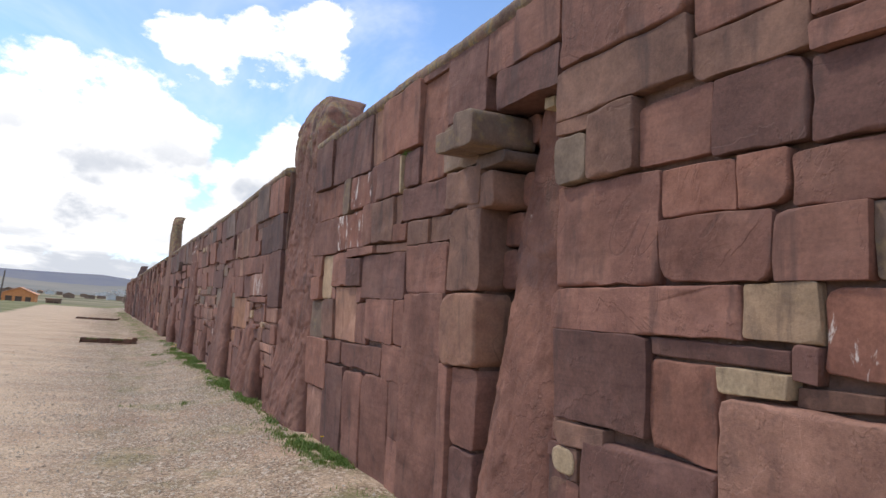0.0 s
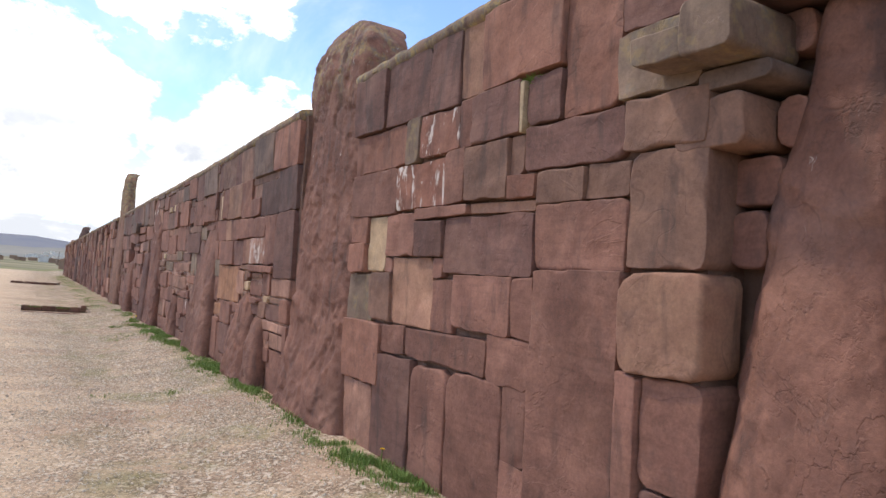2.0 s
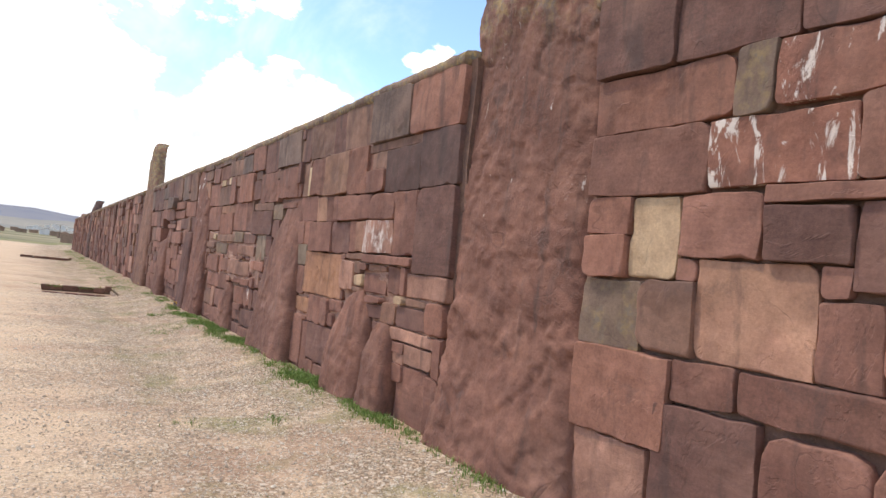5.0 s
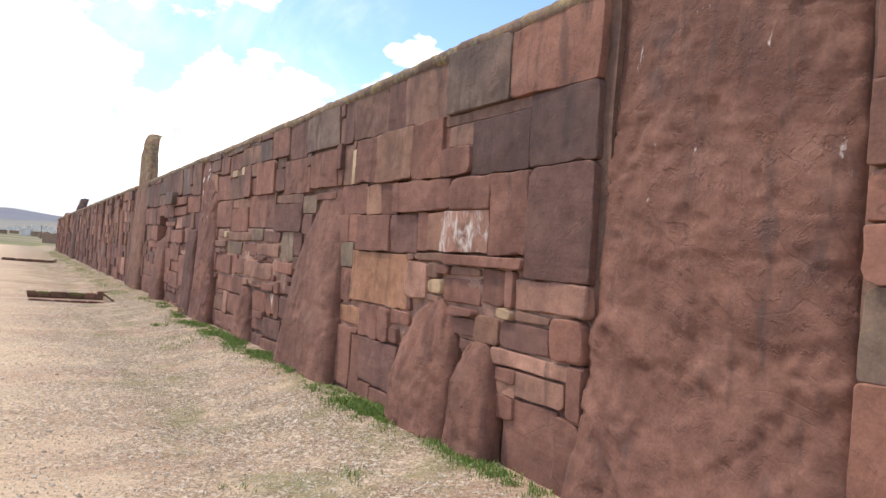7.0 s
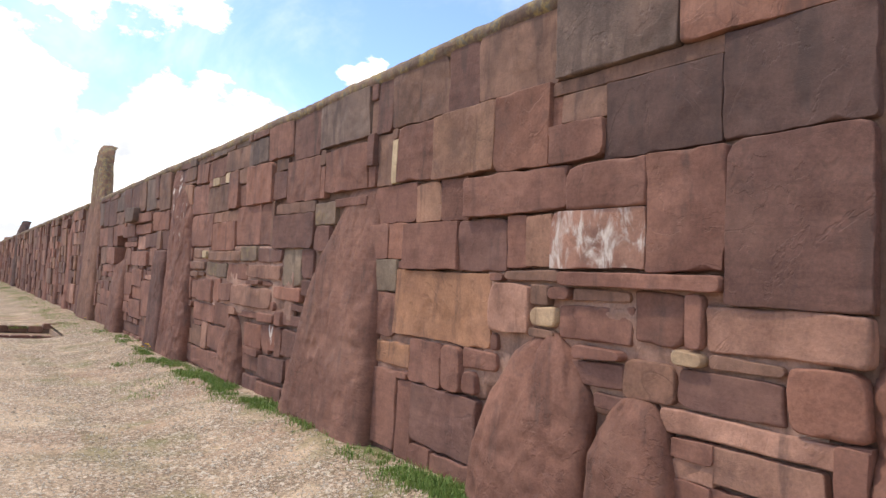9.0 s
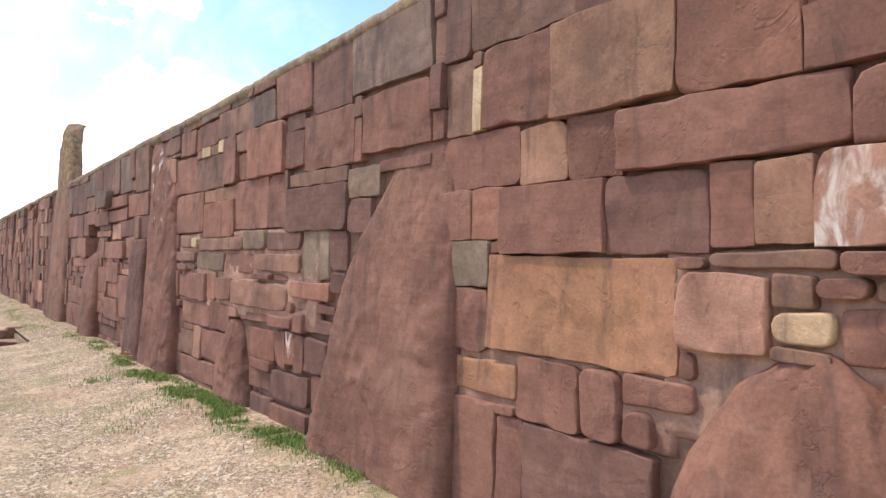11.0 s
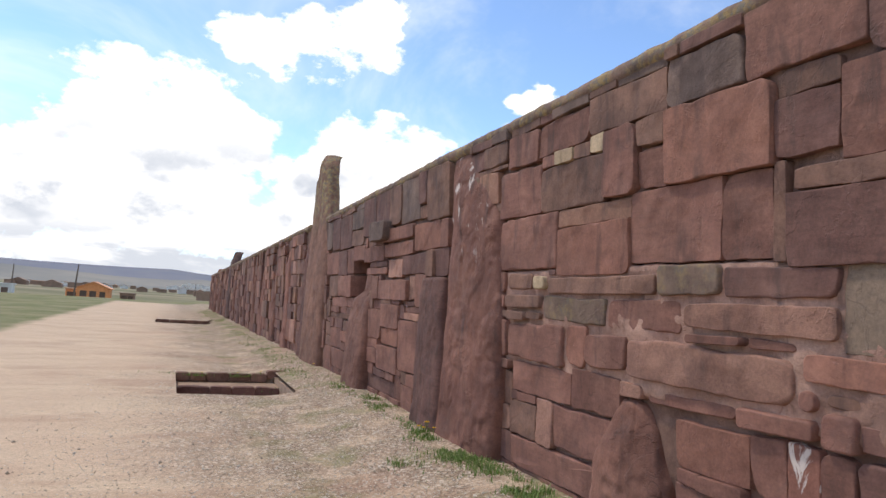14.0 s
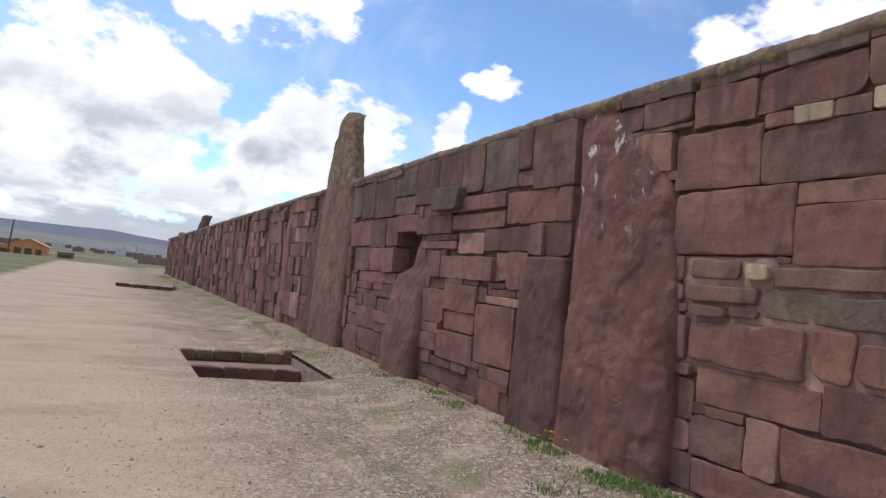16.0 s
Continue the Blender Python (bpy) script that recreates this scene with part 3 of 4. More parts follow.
def pit(x0, x1, y0, y1, y2, rng):
    """A dug-out with an earth ledge and a row of dark stones along its inner side."""
    bm = bmesh.new()
    box(bm, x0 - 0.3, x1 + 0.3, y0 - 0.3, y1 + 0.05, -0.75, -0.55)  # floor
    box(bm, x0 - 0.3, x0 - 0.002, y0 - 0.3, y2 + 0.3, -0.75, -0.03)  # sides
    box(bm, x1 + 0.002, x1 + 0.3, y0 - 0.3, y2 + 0.3, -0.75, -0.01)
    box(bm, x0 - 0.002, x1 + 0.002, y0 - 0.3, y0 - 0.002, -0.75, -0.03)
    box(bm, x0 - 0.002, x1 + 0.002, y1 + 0.05, y2 + 0.3, -0.75, -0.12)  # ledge
    box(bm, x0 - 0.002, x1 + 0.002, y2 + 0.06, y2 + 0.3, -0.12, -0.03)
    ob = tagged(link("excavation_pit", bm, EARTH), "shallow dug earth pit lined with dark stones", "pit", kind="structure")
    x = x0
    while x < x1 - 0.05:
        w = min(rng.uniform(0.3, 0.55), x1 - x)
        b = bmesh.new()
        stone_verts(b, w, 0.46, rng, 0.14, rounding=0.05)
        s = part("stone", b, STONE["d"], ob, smooth=True)
        s.matrix_basis = pose(x + w / 2, y1 - 0.05, -0.33, 0, 0, 90)
        x += w
    x = x0
    while x < x1 + 0.55:
        w = rng.uniform(0.22, 0.4)
        b = bmesh.new()
        stone_verts(b, w, 0.15, rng, 0.14, rounding=0.04)
        s = part("stone", b, STONE["k"], ob, smooth=True)
        s.matrix_basis = pose(x + w / 2, y2 - 0.03 + 0.02 * (x - x0), -0.035 + (0.06 if x > x1 - 0.2 else 0), 0, 0, 92)
        x += w
    return ob


for p in PITS:
    pit(*p, random.Random(int(p[2])))

# ---- wall: bodies between the standing stones ----
wall_0 = wall_core("wall_0", -9.0, 0.99, "red sandstone block wall with weathered joints")
wall_1 = wall_core("wall_1", 1.0, 2.84, "red sandstone block wall with a yellow block")
wall_2 = wall_core("wall_2", 3.66, 7.34, "red and purple sandstone blocks with droppings")
wall_3 = wall_core("wall_3", 8.78, 12.6, "sandstone block wall with dark and ochre blocks")
wall_4 = wall_core("wall_4", 12.61, 18.6, "sandstone block wall with rough pink rubble courses")
wall_5 = wall_core("wall_5", 18.61, 27.1, "red sandstone wall of narrow fitted blocks")
# the coping stops at the standing stones that rise above it
for cap_y0, cap_y1 in ((-9.0, 7.38), (8.87, 25.5), (27.25, END_Y)):
    coping(cap_y0, cap_y1)
back1 = bmesh.new()
box(back1, WALL_X + 0.32, WALL_X + 1.1, 2.845, 3.655, -0.3, top_z(3) - 0.11)
tagged(link("wall_recess_1", back1, CORE), "rubble backing behind a standing stone", "stone wall", kind="structure")
back2 = bmesh.new()
box(back2, WALL_X + 0.32, WALL_X + 1.1, 7.345, 8.775, -0.3, top_z(8) - 0.11)
tagged(link("wall_recess_2", back2, CORE), "rubble backing behind a tall standing stone", "stone wall", kind="structure")

# ---- standing stones: (height, near edge, far edge, face) ----
monolith([(-0.3, 2.74, 3.68, 1.98), (0.6, 2.8, 3.63, 2.06), (1.5, 2.86, 3.54, 2.16), (1.95, 2.88, 3.49, 2.18), (2.4, 2.92, 3.37, 2.2), (2.72, 2.95, 3.33, 2.2), (2.85, 3.0, 3.28, 2.24)], 0.5, MONO, "recessed red standing stone widening to its foot", rough=0.022, seed=2, fine=0.024)
monolith([(-0.3, 7.2, 9.05, 1.93), (0.3, 7.25, 8.93, 1.98), (1.0, 7.31, 8.88, 2.08), (2.2, 7.36, 8.88, 2.1), (3.1, 7.36, 8.88, 2.1), (3.3, 7.36, 8.88, 2.1), (3.6, 7.4, 8.93, 2.08), (3.8, 7.46, 8.9, 2.1), (3.95, 7.58, 8.8, 2.14), (4.06, 7.75, 8.65, 2.18), (4.13, 7.95, 8.45, 2.25)], 0.5, MONO, "broad cracked red standing stone with lichen head", rough=0.034, square=6, seed=5, fine=0.022)
monolith([(-0.3, 12.5, 14.3, 1.95), (0.2, 12.52, 14.16, 1.99), (1.25, 12.54, 13.87, 2.04), (1.7, 12.56, 13.64, 2.06), (2.06, 12.58, 13.36, 2.1), (2.25, 12.62, 13.22, 2.12), (2.42, 12.68, 13.08, 2.16)], 0.4, MONO_PALE, "smooth red standing stone tapering like a tooth", rough=0.02, square=5.5, seed=7, fine=0.024)
monolith([(-0.3, 17.9, 19.15, 1.98), (0.2, 17.82, 19.12, 2.02), (1.4, 17.8, 19.1, 2.06), (2.3, 17.95, 19.08, 2.06), (2.6, 18.2, 19.12, 2.06), (2.9, 18.55, 19.17, 2.08), (3.06, 18.65, 19.15, 2.1)], 0.3, MONO_WHITE, "red standing stone with white bird streaks", rough=0.02, square=4.5, seed=9, fine=0.026)
monolith([(-0.3, 18.98, 19.86, 1.97), (0.4, 19.0, 19.8, 2.0), (1.6, 19.14, 19.84, 2.03), (1.78, 19.18, 19.8, 2.05)], 0.28, STONE["d"], "dark slab set upright beside a standing stone", rough=0.02, square=5, seed=11)
monolith([(-0.3, 22.1, 23.25, 1.95), (0.2, 22.2, 23.17, 1.98), (1.2, 22.1, 23.2, 2.03), (1.5, 22.12, 23.1, 2.07), (1.62, 22.12, 22.75, 2.15), (2.15, 22.15, 22.62, 2.2)], 0.3, MONO_PALE, "pale red standing stone under a dark hollow", rough=0.03, square=4, seed=13)
monolith([(-0.3, 25.3, 27.2, 1.98), (0.2, 25.35, 27.15, 2.0), (2.1, 25.4, 27.4, 2.06), (2.95, 25.6, 27.36, 2.08), (3.45, 25.8, 27.26, 2.08), (3.92, 25.98, 27.0, 2.08), (4.2, 26.14, 26.84, 2.09), (4.36, 26.26, 26.72, 2.11), (4.44, 26.36, 26.62, 2.14), (4.48, 26.44, 26.54, 2.18)], 0.34, MONO_LICHEN, "tall standing stone with yellow lichen above the wall", rough=0.022, square=3.6, seed=15)
# rounded boulders built into the foot of the wall
monolith([(-0.3, 10.2, 11.18, 1.93), (0.5, 10.2, 11.14, 1.96), (0.9, 10.22, 11.0, 2.0), (1.13, 10.32, 10.86, 2.03), (1.26, 10.48, 10.66, 2.08)], 0.3, MONO, "rounded red boulder built into the foot of the wall", "boulder", rough=0.035, square=3, seed=17)
monolith([(-0.3, 9.62, 10.22, 1.95), (0.65, 9.68, 10.18, 1.98), (0.9, 9.74, 10.08, 2.02), (0.98, 9.8, 10.0, 2.05)], 0.28, MONO, "smooth rounded red slab in the foot of the wall", "boulder", rough=0.02, square=3.4, seed=19)
monolith([(-0.3, 15.6, 16.5, 2.08), (0.5, 15.68, 16.42, 2.1), (0.8, 15.8, 16.28, 2.12), (0.95, 15.92, 16.16, 2.14)], 0.28, MONO, "red boulder with a worn round top in the wall", "boulder", rough=0.03, square=3, seed=21)

# ---- far stretch of the wall ----
y, i = 27.12, 6
far_rng = random.Random(12)
while y < END_Y - 0.5:
    nxt = min(END_Y, y + far_rng.uniform(1.9, 3.0))
    w = wall_core("wall_%d" % i, y, nxt - 0.002, "weathered red block wall with upright slabs")
    ashlar(w, y + 0.5, nxt, -0.06, top_z(nxt) - 0.07, far_rng, 1.0, 1.2)
    t = top_z(y) - far_rng.uniform(0.15, 0.9)
    fx = wall_x(y)
    monolith([(-0.3, y - 0.1, y + 0.75, fx - 0.03), (0.3, y - 0.02, y + 0.66, fx - 0.01), (t - 0.5, y + 0.06, y + 0.52, fx), (t, y + 0.18, y + 0.42, fx + 0.04)], 0.3, far_rng.choice((MONO, MONO_PALE, STONE["d"], STONE["r"])), "upright weathered red slab in the wall", rough=0.03, square=4, seed=i)
    y, i = nxt, i + 1
monolith([(-0.3, 46.0, 47.2, wall_x(46) - 0.1), (2.5, 46.1, 47.1, wall_x(46) - 0.04), (2.85, 46.2, 47.0, wall_x(46)), (3.12, 46.35, 46.9, wall_x(46) + 0.05), (3.3, 46.5, 46.75, wall_x(46) + 0.1), (3.38, 46.58, 46.66, wall_x(46) + 0.15)], 0.4, STONE["D"], "dark pointed standing stone rising above the far wall", rough=0.03, square=3, seed=40)
monolith([(-0.3, 55.0, 56.0, wall_x(55) - 0.1), (2.4, 55.1, 55.9, wall_x(55) - 0.04), (2.75, 55.3, 55.75, wall_x(55) + 0.05)], 0.4, MONO, "small standing stone rising just above the far wall", rough=0.03, square=3, seed=41)

# ---- dressed blocks: (near end, far end, bottom, top) by kind of stone ----
lay(wall_1, "r", [(1, 1.43, -0.06, 0.22), (2.01, 2.29, -0.06, 0.33), (2.71, 2.86, -0.06, 0.3), (1.85, 2.01, 0.2, 0.38), (1, 1.38, 0.22, 0.41), (2.71, 2.86, 0.3, 0.62), (2.01, 2.29, 0.33, 0.54), (1.85, 2.01, 0.38, 0.54), (1, 1.38, 0.41, 0.72), (2.61, 2.71, 0.54, 0.77), (1, 1.38, 0.72, 0.99), (2.77, 2.86, 0.93, 1.05), (1.7, 2.86, 1.49, 1.7), (2.12, 2.86, 1.7, 2.22), (1.24, 1.58, 1.71, 1.96), (1.58, 2.12, 1.71, 1.98)])
lay(wall_1, "r", [(1, 1.51, 1.96, 2.16), (1.85, 2.26, 2.22, 2.51), (1, 1.42, 2.47, 2.58), (1, 1.42, 2.58, 3.19), (1.42, 1.95, 2.71, 3.33), (1.95, 2.82, 2.83, 3.37), (1, 1.31, 3.19, 3.37), (1.31, 1.42, 3.19, 3.38)])
lay(wall_1, "k", [(2.29, 2.71, -0.06, 0.24), (2.29, 2.71, 0.24, 0.54), (2.61, 2.71, 0.77, 0.93), (2.42, 2.77, 0.93, 1.05), (1.2, 1.5, 1.29, 1.37), (2.26, 2.6, 2.22, 2.56), (2.6, 2.86, 2.48, 2.56), (1.42, 1.95, 2.51, 2.71), (1.95, 2.86, 2.56, 2.83)])
lay(wall_1, "y", [(1.08, 1.2, 1.29, 1.39), (1.5, 1.8, 1.3, 1.4)])
lay(wall_1, "G", [(2.6, 2.86, 2.22, 2.48)], rounding=0.05)
lay(wall_1, "d", [(1.43, 2.01, -0.06, 0.2), (1.43, 1.85, 0.2, 0.42), (2.71, 2.86, 0.62, 0.86), (2.71, 2.86, 0.86, 0.93), (2.17, 2.83, 1.05, 1.49), (1.4, 1.5, 1.37, 1.5), (1.5, 2.17, 1.4, 1.49), (1, 1.44, 2.16, 2.47), (1.44, 1.85, 2.19, 2.51)])
lay(wall_1, "p", [(1.8, 2.17, 1.01, 1.4), (1.51, 1.74, 1.98, 2.19), (1.74, 2.12, 1.98, 2.19)])
lay(wall_1, "g", [(1, 1.24, 1.7, 1.96)])
lay(wall_1, "o", [(1.4, 1.7, 1.5, 1.71)])
lay(wall_1, "w", [(1, 1.4, 1.39, 1.7)])
lay(wall_2, "d", [(4.76, 5.73, 1.62, 2), (5.73, 6.15, 1.73, 2), (4.11, 4.89, 2.22, 2.49), (4.93, 5.44, 2.46, 2.79), (4.57, 4.89, 2.49, 2.79), (5.63, 6.03, 2.77, 3.3), (6.03, 6.73, 2.78, 3.29), (6.73, 7.32, 2.78, 3.28), (3.62, 4.16, 2.83, 3.33), (4.16, 4.48, 3.26, 3.33)])
lay(wall_2, "t", [(5.87, 6.5, 1.22, 1.73), (4.77, 5.44, 2, 2.08), (5.34, 5.63, 2.79, 3.31)])
lay(wall_2, "p", [(6.61, 7.32, 0.7, 1.2), (6.97, 7.32, 1.59, 1.85), (6.97, 7.32, 1.85, 2.07), (4.77, 5.03, 2.08, 2.22), (6.35, 7.32, 2.44, 2.78), (4.16, 4.57, 2.49, 3.26), (4.57, 5.34, 2.79, 3.31)])
lay(wall_2, "g", [(6.86, 7.32, 1.2, 1.59), (6.14, 6.35, 2.43, 2.78), (3.66, 4.16, 2.49, 2.83)])
lay(wall_2, "w", [(5.74, 6.48, 2.09, 2.43), (5.6, 6.14, 2.46, 2.77)])
lay(wall_2, "r", [(4.74, 5.16, 0.97, 1.26), (5.16, 6.23, 0.99, 1.22), (6.23, 6.61, 0.99, 1.22), (5.59, 5.87, 1.22, 1.58), (4.74, 4.94, 1.26, 1.62)])
lay(wall_2, "r", [(4.94, 5.59, 1.26, 1.62), (5.73, 5.87, 1.58, 1.73), (6.5, 6.63, 1.61, 1.73), (4.07, 4.76, 1.66, 2.03), (6.15, 6.63, 1.73, 2.07), (5.44, 6.15, 2, 2.09), (6.48, 7.32, 2.07, 2.44), (5.49, 5.74, 2.09, 2.46), (5.44, 5.6, 2.46, 2.79), (4.48, 4.57, 3.26, 3.33)])
lay(wall_2, "y", [(4.89, 4.93, 2.46, 2.77)])
lay(wall_2, "k", [(6.5, 6.86, 1.22, 1.61), (3.62, 4.07, 1.68, 2.23), (4.07, 4.37, 2.03, 2.22), (4.37, 4.77, 2.03, 2.22), (5.03, 5.49, 2.09, 2.46), (4.89, 5.03, 2.22, 2.46), (3.62, 4.11, 2.23, 2.49)])
lay(wall_2, "o", [(6.63, 6.97, 1.61, 2.06)])
lay(wall_3, "d", [(11.2, 11.98, 0.32, 0.76), (9.78, 10.22, 0.88, 0.98), (9.17, 9.69, 0.98, 1.18), (10.01, 10.42, 1, 1.14), (10.97, 11.48, 1.6, 1.95), (12.47, 12.7, 2.73, 3.19), (11.33, 11.69, 2.74, 3.21)])
lay(wall_3, "k", [(11.71, 12.26, -0.06, 0.16), (12.55, 12.7, -0.06, 0.2), (9.17, 9.54, 1.18, 1.26), (10.5, 10.72, 1.22, 1.28), (10.56, 10.72, 1.41, 1.54), (9.98, 10.39, 1.45, 1.53), (10.48, 10.97, 1.54, 1.63), (12.43, 12.7, 2.28, 2.73), (10.19, 10.53, 2.47, 2.65), (9.5, 10.61, 2.65, 2.74), (12.35, 12.43, 2.65, 2.74), (10.57, 11.33, 2.74, 3.21), (11.69, 12.47, 2.74, 3.2)])
lay(wall_3, "c", [(9.74, 10.57, 2.74, 3.24)])
lay(wall_3, "p", [(8.85, 9.17, 0.98, 1.26), (12.17, 12.42, 1.68, 1.97), (10.61, 11.11, 2.24, 2.74), (8.86, 9.74, 2.74, 3.24)])
lay(wall_3, "y", [(12.35, 12.43, 2.29, 2.65)])
lay(wall_3, "r", [(11.2, 11.71, -0.06, 0.32), (12.26, 12.55, -0.06, 0.2), (11.71, 11.98, 0.16, 0.32), (11.98, 12.19, 0.16, 0.76), (12.19, 12.7, 0.2, 0.82), (8.85, 8.94, 0.62, 0.98), (9.49, 9.71, 0.75, 0.85), (11.2, 11.38, 0.76, 0.95), (11.38, 11.6, 0.76, 1.09), (11.6, 12.03, 0.76, 1.09), (12.03, 12.19, 0.76, 0.82), (11.02, 11.38, 0.95, 1.09), (12.27, 12.7, 1.05, 1.42), (11.02, 11.11, 1.09, 1.22), (10.01, 10.35, 1.14, 1.22), (9.96, 10.5, 1.22, 1.45), (9.56, 9.66, 1.26, 1.53), (9.66, 9.96, 1.26, 1.53)])
lay(wall_3, "r", [(10.39, 10.56, 1.45, 1.53), (9.46, 10.48, 1.53, 1.62), (10.97, 11.11, 1.54, 1.6), (11.48, 12.17, 1.6, 1.95), (12.17, 12.27, 1.6, 1.68), (9.46, 9.9, 1.62, 2.22), (10.79, 10.97, 1.63, 1.96), (12.42, 12.7, 1.68, 1.97), (11.4, 11.71, 1.95, 2.26), (9.9, 10.45, 1.96, 2.22), (10.45, 11.4, 1.96, 2.24), (12.05, 12.7, 1.97, 2.28), (10.19, 10.61, 2.24, 2.47), (11.81, 12.35, 2.28, 2.74), (10.53, 10.61, 2.47, 2.65)])
lay(wall_3, "t", [(9.69, 10.01, 0.98, 1.18), (10.57, 10.79, 1.63, 1.96), (11.71, 12.05, 1.95, 2.26), (11.11, 11.81, 2.26, 2.74)])
lay(wall_3, "d", [(8.85, 9.46, 1.48, 2.24)])
lay(wall_3, "D", [(9.5, 10.19, 2.22, 2.65), (8.85, 9.5, 2.24, 2.74)])
lay(wall_3, "W", [(9.9, 10.57, 1.63, 1.96)])
lay(wall_3, "G", [(12.27, 12.7, 1.42, 1.68)])
lay(wall_3, "O", [(12.03, 12.69, 0.82, 1.05), (11.11, 12.27, 1.09, 1.6)])
lay(wall_3, "q", [(9.49, 9.72, 0.66, 0.75), (8.94, 9.78, 0.85, 0.98), (10.72, 11.11, 1.22, 1.54), (8.85, 9.56, 1.26, 1.48)])
lay(wall_3, "o", [(9.54, 9.71, 1.18, 1.26), (10.5, 10.72, 1.28, 1.41)])
lay(wall_4, "k", [(16.11, 16.61, -0.06, 0.2), (17.14, 17.53, -0.06, 0.2), (14.38, 14.58, 0.04, 0.12), (17.23, 17.67, 0.45, 0.73), (17.67, 17.89, 0.45, 0.67), (17.67, 17.89, 0.67, 0.96), (16.11, 16.18, 0.73, 0.8), (14.47, 14.66, 1.13, 1.22), (17.4, 17.73, 1.39, 1.49), (17.16, 17.4, 1.41, 1.49), (17.73, 17.89, 1.41, 1.49), (17.16, 17.78, 1.49, 1.63), (15.78, 17.08, 1.62, 1.77), (17.3, 17.79, 1.63, 1.83), (14.84, 14.93, 1.8, 2.32), (13.85, 14.81, 2.14, 2.26), (16.36, 17.23, 2.28, 2.64), (17.96, 18.29, 2.39, 2.46), (15.73, 16.01, 2.58, 2.78), (13.64, 13.75, 2.58, 2.73), (14.56, 14.91, 2.63, 2.77), (16.53, 16.75, 2.64, 2.75)])
lay(wall_4, "k", [(17.82, 18.63, 2.77, 2.81), (15.73, 16.57, 2.78, 3.06), (12.7, 12.81, 2.75, 3.04), (17.84, 18.34, 2.81, 3.02), (17.29, 17.79, 3.02, 3.13), (18.61, 18.67, 3.02, 3.11), (16.24, 16.57, 3.06, 3.15), (15.61, 15.73, 3.08, 3.16)])
lay(wall_4, "r", [(15.1, 15.6, -0.06, 0.12), (16.61, 17.14, -0.06, 0.2), (17.53, 17.86, -0.06, 0.2), (14.11, 14.38, 0.04, 0.36), (14.38, 15.11, 0.12, 0.32), (16.11, 16.21, 0.2, 0.47), (16.21, 17.63, 0.2, 0.44), (14.11, 14.4, 0.36, 0.65), (15.11, 15.62, 0.38, 0.56), (16.11, 16.18, 0.47, 0.73), (16.18, 16.98, 0.47, 0.79), (15.11, 15.43, 0.56, 0.65), (15.43, 15.6, 0.56, 0.65), (14.5, 14.67, 0.62, 0.94), (14.85, 15.08, 0.63, 0.95), (17.23, 17.55, 0.73, 0.81), (16.15, 16.73, 0.8, 1.09), (16.73, 17.64, 0.81, 1.06), (14.47, 14.66, 0.94, 1.13), (14.66, 15.15, 0.95, 1.09), (15.15, 15.89, 0.96, 1.07), (17.67, 17.89, 0.96, 1.07)])
lay(wall_4, "r", [(16.83, 17.73, 1.07, 1.39), (17.73, 17.89, 1.07, 1.41), (14.66, 14.78, 1.09, 1.22), (16.06, 16.54, 1.12, 1.37), (14.32, 14.47, 1.14, 1.22), (14.78, 15.09, 1.36, 1.43), (15.09, 15.51, 1.36, 1.43), (15.56, 16.31, 1.39, 1.62), (17.78, 17.89, 1.49, 1.63), (17.79, 17.89, 1.63, 1.83), (15.78, 16.07, 1.77, 1.83), (14.93, 15.28, 1.83, 2.3), (15.28, 16.07, 1.83, 2.3), (16.96, 17.94, 1.83, 2.28), (12.82, 13.41, 2.15, 2.23), (13.64, 13.75, 2.25, 2.58), (13.75, 14.56, 2.26, 2.7), (17.23, 17.96, 2.29, 2.71), (15.73, 16.01, 2.3, 2.58), (16.01, 16.36, 2.3, 2.78), (12.7, 12.81, 2.29, 2.47), (12.81, 13.64, 2.29, 2.7)])
lay(wall_4, "r", [(17, 17.23, 2.64, 2.75), (17.29, 17.82, 2.73, 3.02), (16.57, 17.29, 2.75, 3.03), (14.43, 15.12, 2.77, 3.16)])
lay(wall_4, "c", [(15.12, 15.73, 2.77, 3.08), (12.82, 13.79, 2.74, 3.19), (17.84, 18.16, 3.02, 3.12), (16.57, 17.09, 3.03, 3.14), (15.73, 16.24, 3.06, 3.15)])
lay(wall_4, "d", [(14.58, 15.1, -0.06, 0.12), (15.11, 15.56, 0.12, 0.33), (17.63, 17.89, 0.2, 0.45), (14.4, 15.11, 0.35, 0.61), (14.11, 14.5, 0.65, 0.94), (17.55, 17.67, 0.73, 0.81), (14.03, 14.47, 0.98, 1.09), (14, 14.32, 1.14, 1.21), (13.85, 14.06, 1.3, 1.46), (13.84, 14.12, 1.46, 1.78), (14.55, 15.26, 1.61, 1.8), (13.5, 13.84, 1.75, 2), (16.96, 17.08, 1.77, 1.83), (13.85, 14.84, 1.78, 2.14), (14.56, 14.93, 2.32, 2.63), (12.7, 12.81, 2.47, 2.75), (13.79, 14.43, 2.7, 3.17), (18.34, 18.67, 2.81, 3.02), (18.16, 18.61, 3.02, 3.11), (17.09, 17.29, 3.03, 3.14), (12.7, 12.81, 3.04, 3.19), (15.12, 15.61, 3.08, 3.17)])
lay(wall_4, "g", [(16.31, 17.16, 1.41, 1.62), (15.26, 15.78, 1.62, 1.83), (13.41, 13.85, 2, 2.22), (18.4, 18.66, 2.55, 2.77)])
lay(wall_4, "p", [(15.08, 15.62, 0.65, 0.92), (16.54, 16.83, 1.09, 1.41), (14.06, 14.78, 1.22, 1.39), (16.07, 16.96, 1.77, 2.14), (14.93, 15.73, 2.3, 2.77)])
